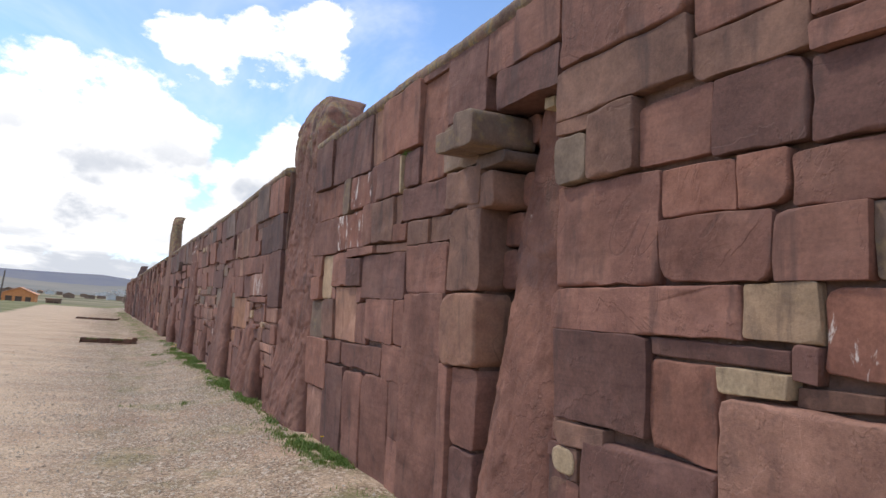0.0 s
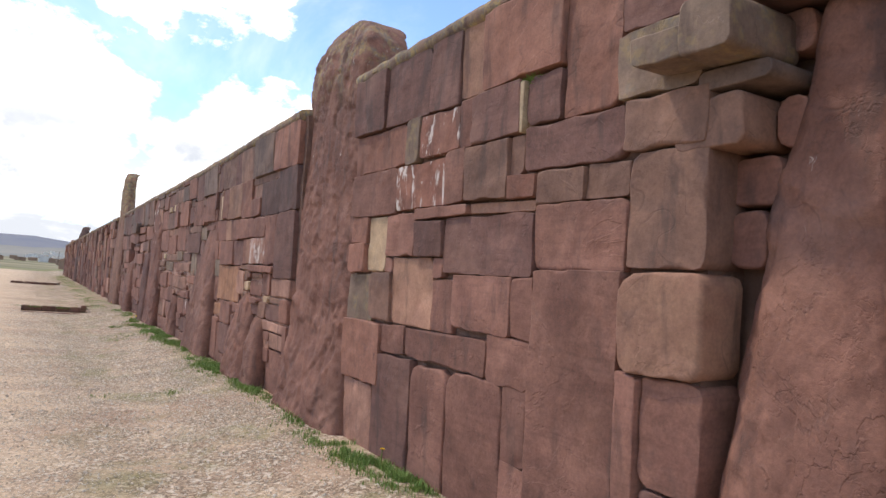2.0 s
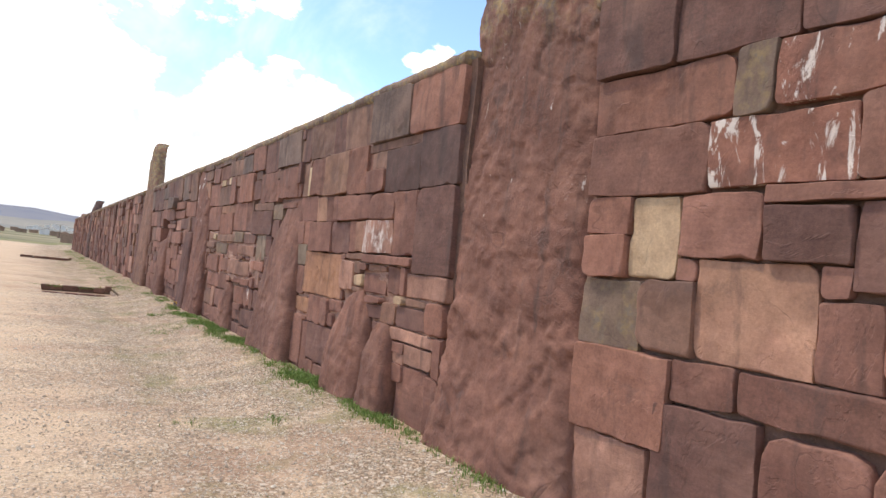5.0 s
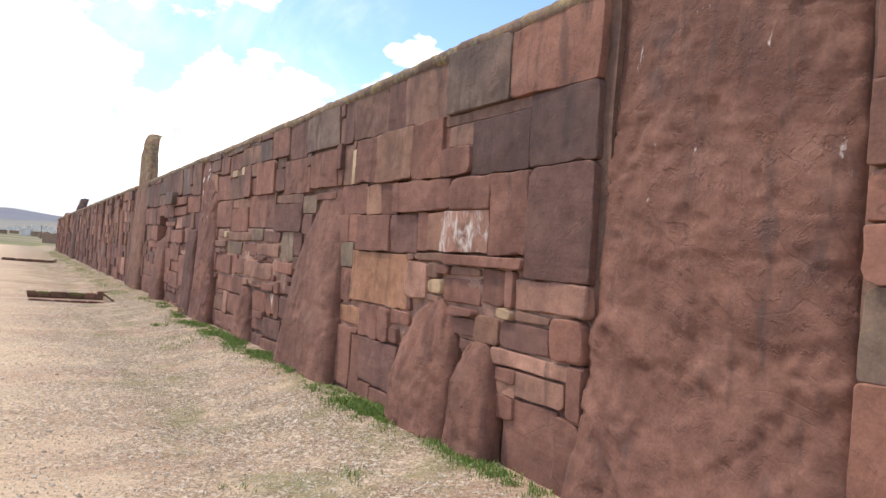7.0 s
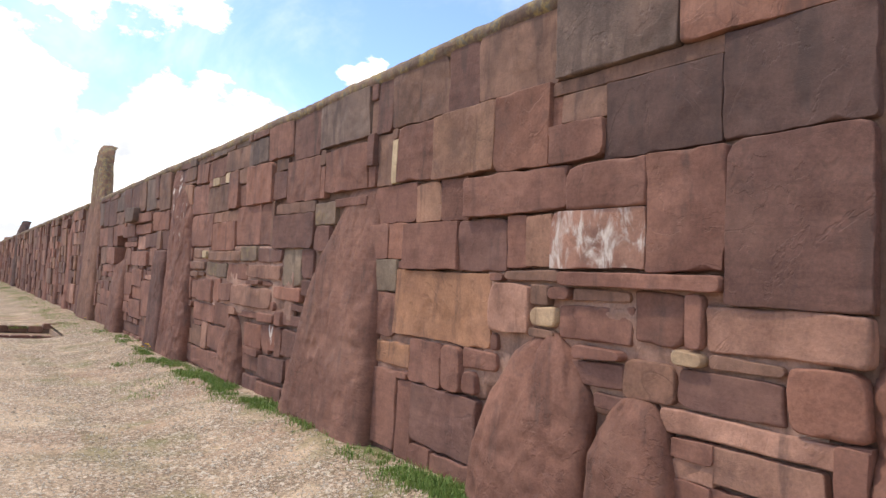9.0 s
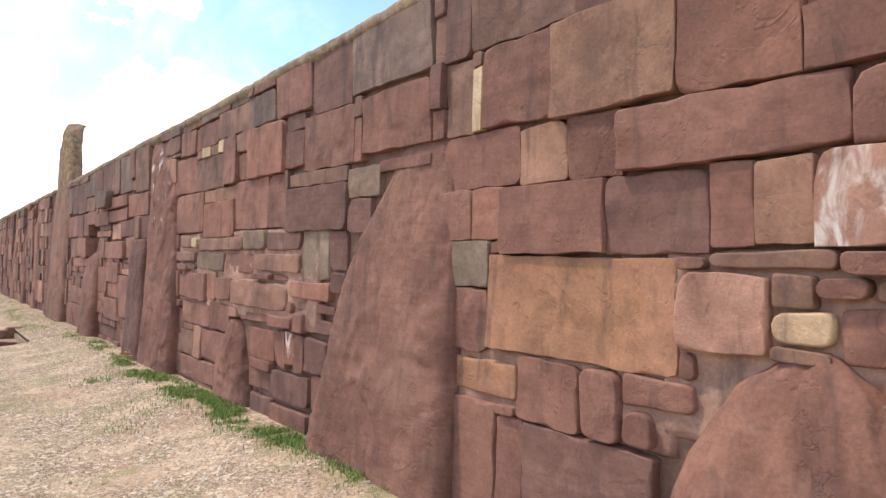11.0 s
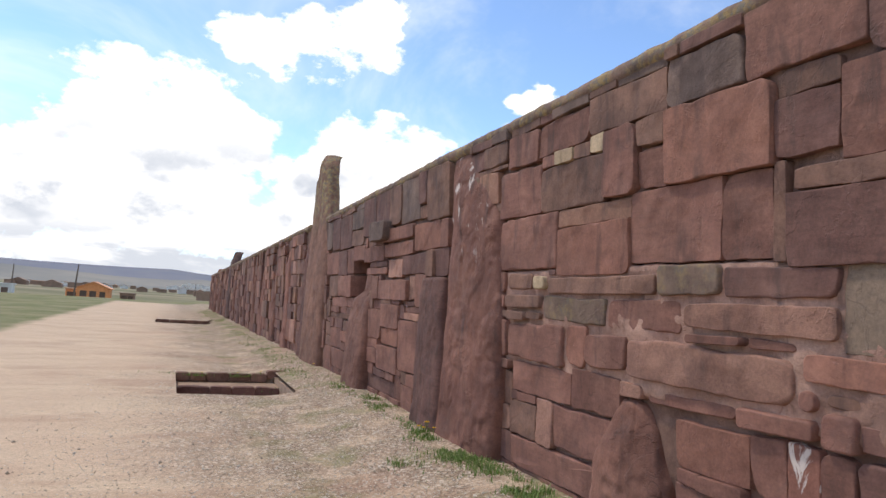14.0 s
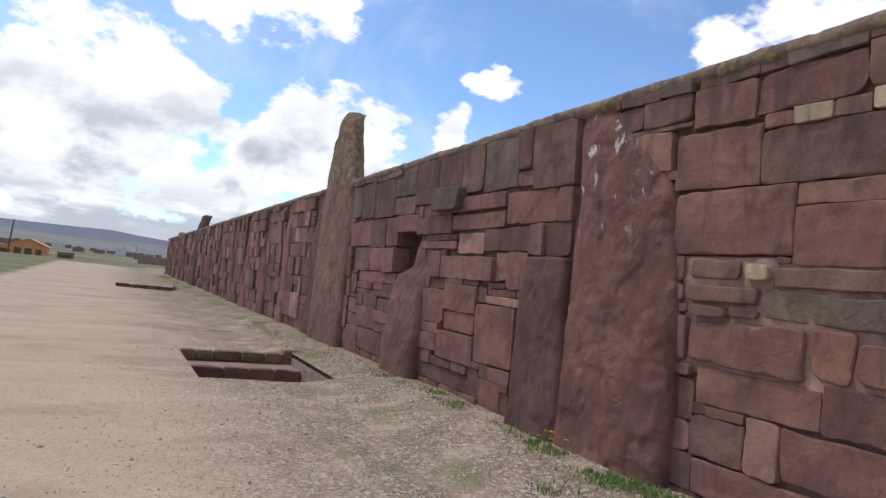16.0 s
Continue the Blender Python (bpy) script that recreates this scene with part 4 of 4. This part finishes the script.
lay(wall_4, "y", [(17.08, 17.3, 1.64, 1.8), (16.36, 16.53, 2.64, 2.78), (16.75, 17, 2.64, 2.75)])
lay(wall_4, "t", [(16.07, 16.96, 2.14, 2.28), (18.02, 18.4, 2.46, 2.77)])
lay(wall_4, "G", [(14.12, 14.55, 1.39, 1.8)])
lay(wall_4, "q", [(16.98, 17.23, 0.44, 0.8), (15.89, 16.15, 0.96, 1.09), (14.78, 16.06, 1.09, 1.36), (14.55, 15.54, 1.43, 1.61)])
lay(wall_4, "w", [(14.67, 14.85, 0.67, 0.95)])
lay(wall_5, "d", [(20.49, 21.08, -0.06, 0.07), (20, 20.15, 0.07, 0.4), (24.41, 24.57, 0.11, 0.27), (20.88, 22.29, 0.24, 0.44), (21.26, 21.83, 0.44, 0.55), (23.86, 24.43, 0.97, 1.14), (23.2, 23.62, 1.23, 1.34), (20.58, 20.76, 1.27, 1.46), (20.2, 20.48, 1.44, 1.51), (21.6, 21.71, 1.78, 1.86), (19.16, 19.57, 1.8, 2.12), (19.8, 20.72, 1.84, 2.09), (23.72, 24.33, 1.88, 2.32), (21.35, 21.91, 1.97, 2.05), (21.5, 21.98, 2.28, 2.44), (23.39, 24.23, 2.33, 2.91), (24.23, 24.85, 2.35, 2.93), (21.96, 22.66, 2.44, 3.03), (21.32, 21.96, 2.56, 3.04), (19.84, 20.12, 2.67, 3.07), (24.85, 25.19, 2.92, 2.98), (24.23, 24.74, 2.93, 2.99)])
lay(wall_5, "k", [(25.14, 25.3, -0.06, 0.31), (25.11, 25.3, 0.31, 0.53), (20.41, 20.6, 0.47, 0.62), (24.68, 25.11, 0.61, 0.8), (23.2, 23.48, 0.66, 0.76), (24.68, 25.11, 0.8, 1.05), (23.58, 23.86, 0.93, 1.12), (25.11, 25.3, 1.06, 1.38), (19.84, 19.95, 1.1, 1.27), (23.19, 24.8, 1.14, 1.23), (24.8, 25.07, 1.14, 1.45), (19.86, 19.95, 1.36, 1.44), (22.01, 22.15, 1.37, 1.63), (21.11, 21.55, 1.45, 1.51), (24.8, 25.07, 1.45, 1.51), (24.32, 25.02, 1.51, 1.88), (19.57, 19.8, 1.8, 2.12), (21.98, 22.39, 2.28, 2.44), (22.5, 22.66, 2.34, 2.44), (22.66, 23.39, 2.34, 2.61), (19.16, 19.84, 2.45, 3.07), (20.82, 21.32, 2.52, 3.05)])
lay(wall_5, "k", [(23.39, 23.74, 2.91, 3.01), (23.74, 24.23, 2.91, 3), (23.17, 23.39, 2.92, 3.01), (25.19, 25.3, 2.92, 2.98)])
lay(wall_5, "c", [(24.85, 25.3, 2.38, 2.92), (20.12, 20.82, 2.5, 3.07), (22.66, 23.39, 2.61, 2.92), (22.66, 23.17, 2.92, 3.02)])
lay(wall_5, "t", [(19.84, 20.12, 2.5, 2.67)])
lay(wall_5, "r", [(19.84, 19.95, -0.06, 0.27), (20, 20.49, -0.06, 0.07), (21.08, 21.59, -0.06, 0.24), (21.59, 22, -0.06, 0.24), (22, 22.15, -0.06, 0.24), (23.2, 23.75, -0.06, 0.11), (23.75, 24.19, -0.06, 0.11), (24.19, 24.57, -0.06, 0.11), (24.57, 25.14, -0.06, 0.31), (20.15, 20.6, 0.07, 0.47), (20.6, 20.9, 0.07, 0.24), (20.9, 21.08, 0.07, 0.24), (23.08, 24.41, 0.11, 0.17), (23.2, 23.51, 0.17, 0.33), (23.51, 23.91, 0.17, 0.27), (23.91, 24.41, 0.17, 0.27), (20.6, 20.88, 0.24, 0.55), (19.84, 19.95, 0.27, 0.49), (23.51, 24.55, 0.27, 0.61), (24.57, 25.11, 0.31, 0.61), (23.15, 23.51, 0.33, 0.66), (20, 20.15, 0.4, 0.47)])
lay(wall_5, "r", [(20.88, 21.26, 0.44, 0.55), (21.83, 22.15, 0.44, 0.6), (20, 20.41, 0.47, 0.62), (19.84, 19.95, 0.49, 0.78), (25.11, 25.3, 0.53, 0.87), (20.6, 20.77, 0.55, 0.62), (20.77, 21.67, 0.55, 0.88), (21.67, 22.21, 0.6, 0.82), (23.51, 23.86, 0.61, 0.76), (23.86, 24.68, 0.61, 0.97), (19.97, 20.76, 0.62, 1.27), (19.84, 19.95, 0.78, 1.1), (21.67, 22.15, 0.82, 0.95), (25.11, 25.3, 0.87, 1.06), (23.2, 23.58, 0.93, 1.12), (21.55, 22.37, 0.95, 1.37), (24.43, 24.68, 0.97, 1.14), (24.68, 25.07, 1.05, 1.14), (20.76, 21.55, 1.13, 1.45), (23.62, 24.07, 1.23, 1.34), (24.07, 24.42, 1.23, 1.34), (24.42, 24.8, 1.23, 1.34)])
lay(wall_5, "r", [(23.2, 23.53, 1.34, 1.51), (23.53, 24.75, 1.34, 1.51), (20, 20.48, 1.36, 1.44), (20.48, 20.58, 1.36, 1.51), (21.55, 22.01, 1.37, 1.51), (25.11, 25.3, 1.38, 1.71), (19.81, 20.2, 1.44, 1.84), (20.76, 21.11, 1.45, 1.51), (20.45, 21.71, 1.51, 1.78), (21.71, 22.01, 1.51, 1.84), (23.24, 23.77, 1.51, 1.88), (23.77, 24.32, 1.52, 1.88), (22.01, 22.15, 1.63, 1.86), (25.11, 25.3, 1.71, 1.91), (21.35, 22.38, 1.86, 1.97), (23.24, 23.72, 1.9, 2.33), (24.33, 25.3, 1.91, 2.32), (21.91, 22.2, 1.97, 2.05)])
lay(wall_5, "r", [(21.5, 22.5, 2.05, 2.28), (20.29, 21.5, 2.09, 2.27), (22.5, 23.24, 2.1, 2.34), (19.16, 19.41, 2.12, 2.45), (22.39, 22.5, 2.28, 2.44), (20.29, 21.47, 2.3, 2.48), (25.07, 25.3, 2.32, 2.38), (21.5, 21.96, 2.44, 2.56), (24.74, 24.85, 2.93, 2.99)])
lay(wall_5, "p", [(23.18, 23.86, 0.76, 0.93), (20.78, 21.55, 0.9, 1.13), (19.41, 20.29, 2.12, 2.45)])
lay(wall_5, "q", [(19.86, 20.58, 1.27, 1.36), (20.2, 20.45, 1.52, 1.83), (20.72, 21.35, 1.81, 2.05)])

# tall uprights along the foot, and the big slab with its neighbours
lay(wall_2, "r", [(4.98, 5.6, -0.06, 0.99), (5.6, 6.07, -0.06, 0.97)], rounding=0.11)
lay(wall_2, "r", [(4.09, 4.75, -0.06, 1.67), (4.75, 4.98, -0.06, 0.55), (4.75, 4.98, 0.55, 0.98), (3.95, 4.09, -0.06, 1.2), (3.62, 3.95, 0.7, 1.2), (3.62, 3.95, -0.06, 0.36)])
lay(wall_2, "d", [(6.09, 6.7, -0.06, 0.98), (3.62, 3.95, 0.36, 0.7)])
lay(wall_2, "q", [(6.72, 7.3, -0.06, 0.7)])
lay(wall_2, "t", [(3.6, 4.08, 1.2, 1.67)], proud=0.03, rounding=0.07)
lay(wall_1, "q", [(1.02, 1.8, 0.52, 1.29)], proud=0.04, rounding=0.07)
lay(wall_1, "d", [(1.8, 2.58, 0.62, 1.0)], proud=0.02)
lay(wall_1, "k", [(2.6, 2.84, 0.92, 1.06), (2.58, 2.86, 0.58, 0.78)], rounding=0.06)
lay(wall_1, "y", [(2.62, 2.8, 0.79, 0.92)], rounding=0.05)
lay(wall_1, "r", [(1.8, 2.58, 0.4, 0.6), (1.4, 1.8, 0.42, 0.52)])
lay(wall_3, "r", [(9.08, 9.62, -0.06, 0.66), (8.86, 9.07, -0.06, 0.64), (8.85, 8.98, 0.64, 0.97)])
lay(wall_3, "q", [(9.0, 9.7, 0.67, 0.85)])
lay(wall_3, "r", [(9.5, 9.7, 0.5, 0.66)], proud=0.01)

# blocks over and beside the recessed standing stone
lay(wall_2, "d", [(2.86, 3.49, 2.78, 3.03)], depth=0.5)
lay(wall_2, "r", [(2.86, 3.3, 3.03, 3.355), (3.3, 3.64, 3.03, 3.35)], depth=0.5)
lay(wall_2, "k", [(3.45, 3.81, 2.19, 2.42)], proud=0.03, depth=0.4, rounding=0.04)
lay(wall_2, "r", [(3.4, 3.66, 1.96, 2.19), (3.46, 3.66, 1.7, 1.96), (3.3, 3.45, 2.2, 2.42), (3.3, 3.5, 2.6, 2.78)], proud=-0.2, depth=0.3, rounding=0.06)
lay(wall_2, "c", [(3.34, 3.68, 2.44, 2.53)], proud=0.03, depth=0.4, rounding=0.03)
# the jutting block, broken into a low and a high half
lay(wall_2, "g", [(3.6, 3.9, 2.54, 2.68), (3.38, 3.63, 2.53, 2.76)], proud=0.2, depth=0.45, rounding=0.03)
lay(wall_2, "y", [(3.02, 3.12, 2.72, 2.79)], proud=-0.1)
# capital-like block that juts out further on
lay(wall_5, "c", [(21.2, 21.9, 2.32, 2.6)], proud=0.14, depth=0.35, rounding=0.06)

for bed_wall, bed, sink in ((wall_4, RUBBLE[0], 0.014), (wall_3, RUBBLE[1], 0.034), (wall_3, RUBBLE[2], 0.034)):
    mortar_bed(bed_wall, *bed, bed[0], sink)

ashlar(wall_0, -8.9, 0.98, -0.06, 3.39, random.Random(4), 1.15)


# ---- far things ----
def bearing(az, dist):
    return math.sin(radians(az)) * dist - 1.0, math.cos(radians(az)) * dist + 14.0


def ridge(name, dist, profile, material, label, depth=600):
    """A far range of hills: (azimuth, height in degrees) along its crest."""
    bm = bmesh.new()
    azs, els = [p[0] for p in profile], [p[1] for p in profile]
    rows = []
    n = 160
    for i in range(n + 1):
        az = azs[0] + (azs[-1] - azs[0]) * i / n
        el = float(np.interp(az, azs, els)) + 0.12 * noise.noise((az * 0.25, 0, dist)) + 0.04 * noise.noise((az * 1.2, 0, dist))
        row = []
        for j in range(7):
            f = j / 6
            r = dist + depth * f
            x, y = bearing(az, r)
            row.append(bm.verts.new((x, y, -3 + (math.tan(radians(max(0.02, el))) * (dist + depth) + 3) * f ** 1.2 * (1 + 0.1 * (1 - f) * noise.noise((az * 0.7, f * 3, 1))))))
        rows.append(row)
    for a, b in zip(rows, rows[1:]):
        for j in range(6):
            bm.faces.new((a[j], a[j + 1], b[j + 1], b[j]))
    return tagged(link(name, bm, material, True), label, "hills", kind="structure")


ridge("backdrop_ridge", 2300, [(-180, 1.2), (-60, 1.4), (-14, 1.4), (-9, 1.3), (-3, 1.33), (0, 1.42), (3, 1.25), (6, 0.95), (60, 0.9), (180, 1.2)], HILL_HAZE, "long ridge on the horizon coloured blue for haze")
ridge("backdrop_hill", 900, [(-180, 0.5), (-30, 0.9), (-12, 1.0), (-6, 0.75), (-1, 0.5), (1, 0.75), (3.5, 0.85), (7, 0.4), (60, 0.4), (180, 0.5)], HILL, "bare grey-green slopes behind the village", 300)


def house(az, dist, w, d, h, wall_mat, roof_mat, label, gable=True, openings=2, base=0.0):
    """A small house: walls, roof, door and windows."""
    x, y = bearing(az, dist)
    e = new("house")
    e.location = (x, y, base + ground_z(x, y))
    tagged(e, label, "house", "village houses")
    bm = bmesh.new()
    box(bm, -w / 2, w / 2, -d / 2, d / 2, -1.0, h)
    if gable:
        v = [bm.verts.new(c) for c in ((-w / 2, -d / 2, h), (w / 2, -d / 2, h), (0, -d / 2, h + w * 0.2), (-w / 2, d / 2, h), (w / 2, d / 2, h), (0, d / 2, h + w * 0.2))]
        bm.faces.new((v[0], v[1], v[2]))
        bm.faces.new((v[3], v[5], v[4]))
    part("wall", bm, wall_mat, e)
    bm = bmesh.new()
    if gable:
        o = 0.35
        for s in (-1, 1):
            a = [(s * (w / 2 + o), -d / 2 - o, h - o * 0.4), (s * (w / 2 + o), d / 2 + o, h - o * 0.4), (0, d / 2 + o, h + w * 0.2 + 0.02), (0, -d / 2 - o, h + w * 0.2 + 0.02)]
            lo = [bm.verts.new(c) for c in a]
            hi = [bm.verts.new((c[0], c[1], c[2] + 0.12)) for c in a]
            bm.faces.new(lo)
            bm.faces.new(hi[::-1])
            for i in range(4):
                bm.faces.new((lo[i], hi[i], hi[(i + 1) % 4], lo[(i + 1) % 4]))
    else:
        box(bm, -w / 2 - 0.2, w / 2 + 0.2, -d / 2 - 0.2, d / 2 + 0.2, h + 0.004, h + 0.2)
    part("roof", bm, roof_mat, e)
    for i in range(openings):
        bm = bmesh.new()
        cx = -w / 2 + w * (i + 0.7) / (openings + 0.4)
        if i == openings - 1:
            box(bm, cx - 0.5, cx + 0.5, -d / 2 - 0.05, -d / 2 + 0.03, 0.0, min(2.1, h * 0.75))
            part("door", bm, DARKGLASS, e)
        else:
            box(bm, cx - 0.6, cx + 0.6, -d / 2 - 0.05, -d / 2 + 0.03, h * 0.35, h * 0.78)
            part("window", bm, DARKGLASS, e)
    return e


house(-5.2, 152, 5.8, 7.0, 2.7, BRICK, ROOF, "orange brick house with a low gabled roof", True, 3)
house(-6.5, 158, 3.0, 5.0, 2.3, BRICK, ROOF, "orange brick annex with a flat roof", False, 2)
house(-2.9, 166, 3.0, 4.6, 1.9, ADOBE, ADOBE, "low brown adobe hut by the field", False, 2)
house(-10.9, 138, 2.2, 2.2, 2.1, WHITEWASH, WHITEWASH, "small white domed shelter in the field", False, 1)
vr = random.Random(5)
for k in range(26):
    az = -14 + 18.0 * (k + vr.uniform(0, 0.8)) / 26
    house(az, vr.uniform(380, 700), vr.uniform(3.8, 9.0), 7, vr.uniform(1.9, 2.9), vr.choice((WHITEWASH, ADOBE, ADOBE, ADOBE)), vr.choice((ROOF, ADOBE, ADOBE)), "low village house seen far across the plain", vr.random() < 0.4, 0)
for k in range(34):
    az = -0.2 + 4.0 * k / 33 + vr.uniform(-0.1, 0.1)
    el = 0.15 + 0.4 * math.sin(math.pi * min(1, max(0, (az + 0.2) / 4.0))) * vr.uniform(0.3, 1.0)
    house(az, 800, vr.uniform(2.4, 4.2), 5, vr.uniform(1.3, 2.2), WHITEWASH, WHITEWASH, "tiny white house on the far hillside", False, 0, base=math.tan(radians(el)) * 800)
bm = bmesh.new()
x, y = bearing(3.1, 250)
box(bm, x - 4.6, x + 6.9, y, y + 0.5, -3.0, 0.1)
tagged(link("field_wall", bm, ADOBE), "low dark adobe wall across the field", "wall")


def pole(az, dist, h, lean=0):
    x, y = bearing(az, dist)
    e = new("utility_pole")
    e.matrix_basis = pose(x, y, ground_z(x, y) - 0.2, 0, lean, 0)
    tagged(e, "weathered wooden utility pole in the field", "pole", "field poles")
    bm = bmesh.new()
    bmesh.ops.create_cone(bm, segments=8, radius1=0.17, radius2=0.11, depth=h, cap_ends=True, matrix=Matrix.Translation((0, 0, h / 2)))
    part("shaft", bm, WOOD, e)


pole(-6.6, 138, 6.7, 3)
pole(-10.6, 195, 7.4)
pole(1.9, 368, 7.0)


# ---- grass, pebbles, flowers ----
def grass_object(name, spots, blades, seed, label, height=0.1):
    """Blades in tufts: spots are (x, y, spread x, spread y, share)."""
    rng = random.Random(seed)
    verts, faces = [], []
    total = sum(s[4] for s in spots)
    for sx, sy, rx, ry, share in spots:
        for _ in range(int(blades * share / total)):
            x, y = rng.gauss(sx, rx), rng.gauss(sy, ry)
            if x > wall_x(y, 0.2) - 0.02 or noise.noise((x * 2.2, y * 1.6, 4)) + 0.7 * noise.noise((x * 8, y * 8, 1)) < rng.uniform(-0.3, 0.4):
                continue
            z = ground_z(x, y) - 0.01
            h = height * rng.uniform(0.4, 1.3)
            a, l = rng.uniform(0, 6.28), rng.uniform(0.1, 0.7) * h
            wd = rng.uniform(0.002, 0.0045)
            dx, dy, wx, wy = math.cos(a) * l, math.sin(a) * l, -math.sin(a) * wd, math.cos(a) * wd
            b = len(verts)
            verts += [(x - wx, y - wy, z), (x + wx, y + wy, z), (x + dx * 0.35 + wx * 0.8, y + dy * 0.35 + wy * 0.8, z + h * 0.6), (x + dx * 0.35 - wx * 0.8, y + dy * 0.35 - wy * 0.8, z + h * 0.6), (x + dx, y + dy, z + h)]
            faces += [(b, b + 1, b + 2, b + 3), (b + 3, b + 2, b + 4)]
    me = bpy.data.meshes.new(name)
    me.from_pydata(verts, [], faces)
    me.materials.append(GRASS)
    return tagged(new(name, me), label, "grass", kind="stuff")


# clumps close to the foot of the wall, thicker where water runs off the standing stones
tufts = [(2.0, 5.9, 0.07, 0.22, 2.2), (1.98, 6.5, 0.1, 0.3, 3), (1.97, 7.15, 0.1, 0.2, 1.4), (1.95, 8.2, 0.06, 0.3, 0.7), (1.98, 9.3, 0.08, 0.25, 0.9), (1.96, 10.0, 0.06, 0.3, 0.6), (1.98, 11.15, 0.1, 0.2, 2.6), (1.95, 11.7, 0.1, 0.3, 1.7), (1.97, 12.5, 0.07, 0.3, 0.9), (1.97, 13.3, 0.05, 0.3, 0.4)]
tufts += [(1.98, 14.5, 0.09, 0.2, 2.2), (1.95, 15.2, 0.12, 0.35, 2.4), (1.95, 16.2, 0.12, 0.4, 2.2), (1.9, 17.1, 0.1, 0.4, 1.6), (1.86, 18.3, 0.12, 0.25, 2), (1.92, 19.0, 0.09, 0.2, 1), (1.95, 20.8, 0.09, 0.25, 1.2), (1.95, 22.4, 0.08, 0.2, 0.8),
          (0.45, 10.2, 0.06, 0.07, 0.06), (1.25, 10.0, 0.1, 0.1, 0.08), (1.3, 16.0, 0.18, 0.3, 0.2), (1.35, 18.0, 0.1, 0.15, 0.25), (0.5, 25.05, 0.5, 0.05, 0.8), (0.2, 24.92, 0.3, 0.05, 0.4)]
grass_object("grass", tufts, 62000, 3, "bright green grass tufts along the wall foot", 0.05)
strip = [(1.92, 4 + 1.5 * k, 0.1, 0.8, 1) for k in range(13)] + [(1.55, 25 + 2.5 * k, 0.22, 1.2, 3.4) for k in range(14)]
grass_object("grass_strip", strip, 26000, 7, "thin short grass strip along the wall foot", 0.04)
sparse = [(1.2, 3 + 1.2 * k, 0.45, 0.6, 1) for k in range(17)]
grass_object("grass_sparse", sparse, 14000, 9, "sparse short grass sprouting in the grit", 0.016)


def pebbles(count, seed):
    rng = random.Random(seed)
    verts, faces = [], []
    while count > 0:
        y = rng.triangular(3.5, 27, 9)
        x = rng.triangular(-2.2, 2.05, 1.5)
        if any(a - 0.05 < x < b + 0.05 and c - 0.05 < y < e + 0.05 for a, b, c, d, e in PITS):
            continue
        count -= 1
        r = rng.uniform(0.003, 0.009) * (2.2 if rng.random() < 0.02 else 1)
        z = ground_z(x, y) + r * 0.25
        b, a = len(verts), rng.uniform(0, 3)
        for q in range(4):
            s = r * rng.uniform(0.7, 1.4)
            verts.append((x + math.cos(a + q * 1.57) * s, y + math.sin(a + q * 1.57) * s, z))
        verts += [(x, y, z + r * rng.uniform(0.5, 0.9)), (x, y, z - r)]
        for q in range(4):
            faces += [(b + q, b + (q + 1) % 4, b + 4), (b + (q + 1) % 4, b + q, b + 5)]
    me = bpy.data.meshes.new("pebbles")
    me.from_pydata(verts, [], faces)
    me.materials.append(PEBBLE)
    return tagged(new("pebbles", me), "loose pale grit and pebbles on the path", "gravel", kind="stuff")


pebbles(48000, 2)


def dandelion(x, y, h, rng):
    e = new("dandelion")
    e.location = (x, y, ground_z(x, y))
    tagged(e, "yellow dandelion flower in the wall-foot grass", "flower", "dandelions")
    bm = bmesh.new()
    bmesh.ops.create_cone(bm, segments=6, radius1=0.004, radius2=0.003, depth=h, matrix=Matrix.Translation((0, 0, h / 2)))
    part("stem", bm, STEM, e)
    bm = bmesh.new()
    for k in range(22):
        a = k * 2.4
        t = 0.35 + 0.65 * k / 22
        c, s = math.cos(a), math.sin(a)
        r = 0.024 * t
        bm.faces.new([bm.verts.new(v) for v in ((-s * 0.004, c * 0.004, h), (r * c - s * 0.006, r * s + c * 0.006, h + 0.016 - 0.012 * t), (r * c + s * 0.006, r * s - c * 0.006, h + 0.016 - 0.012 * t), (s * 0.004, -c * 0.004, h))])
    part("flower_head", bm, YELLOW, e)


fr = random.Random(8)
for fx, fy, fh in ((1.98, 6.2, 0.14), (1.82, 18.75, 0.16), (1.88, 18.85, 0.14), (1.78, 18.7, 0.12), (1.85, 18.6, 0.13), (1.9, 18.95, 0.12), (1.8, 18.9, 0.1), (1.9, 24.8, 0.1), (0.6, 24.95, 0.06), (0.0, 24.93, 0.05), (1.0, 24.97, 0.06)):
    dandelion(fx, fy, fh, fr)


def moss(y, z, rng):
    """A small clump of moss growing out of a joint."""
    bm = bmesh.new()
    for _ in range(160):
        a = Vector((wall_x(y) - 0.02 + rng.uniform(0, 0.03), y + rng.gauss(0, 0.06), z + rng.gauss(0, 0.012)))
        t = a + Vector((-rng.uniform(0.01, 0.035), rng.uniform(-0.015, 0.015), rng.uniform(-0.005, 0.03)))
        bm.faces.new([bm.verts.new(v) for v in (a + Vector((0, -0.004, 0)), a + Vector((0, 0.004, 0)), t)])
    tagged(link("moss_clump", bm, GRASS), "green moss growing in a joint of the wall", "moss", kind="stuff")


moss(4.88, 2.77, random.Random(1))
moss(4.98, 2.76, random.Random(2))
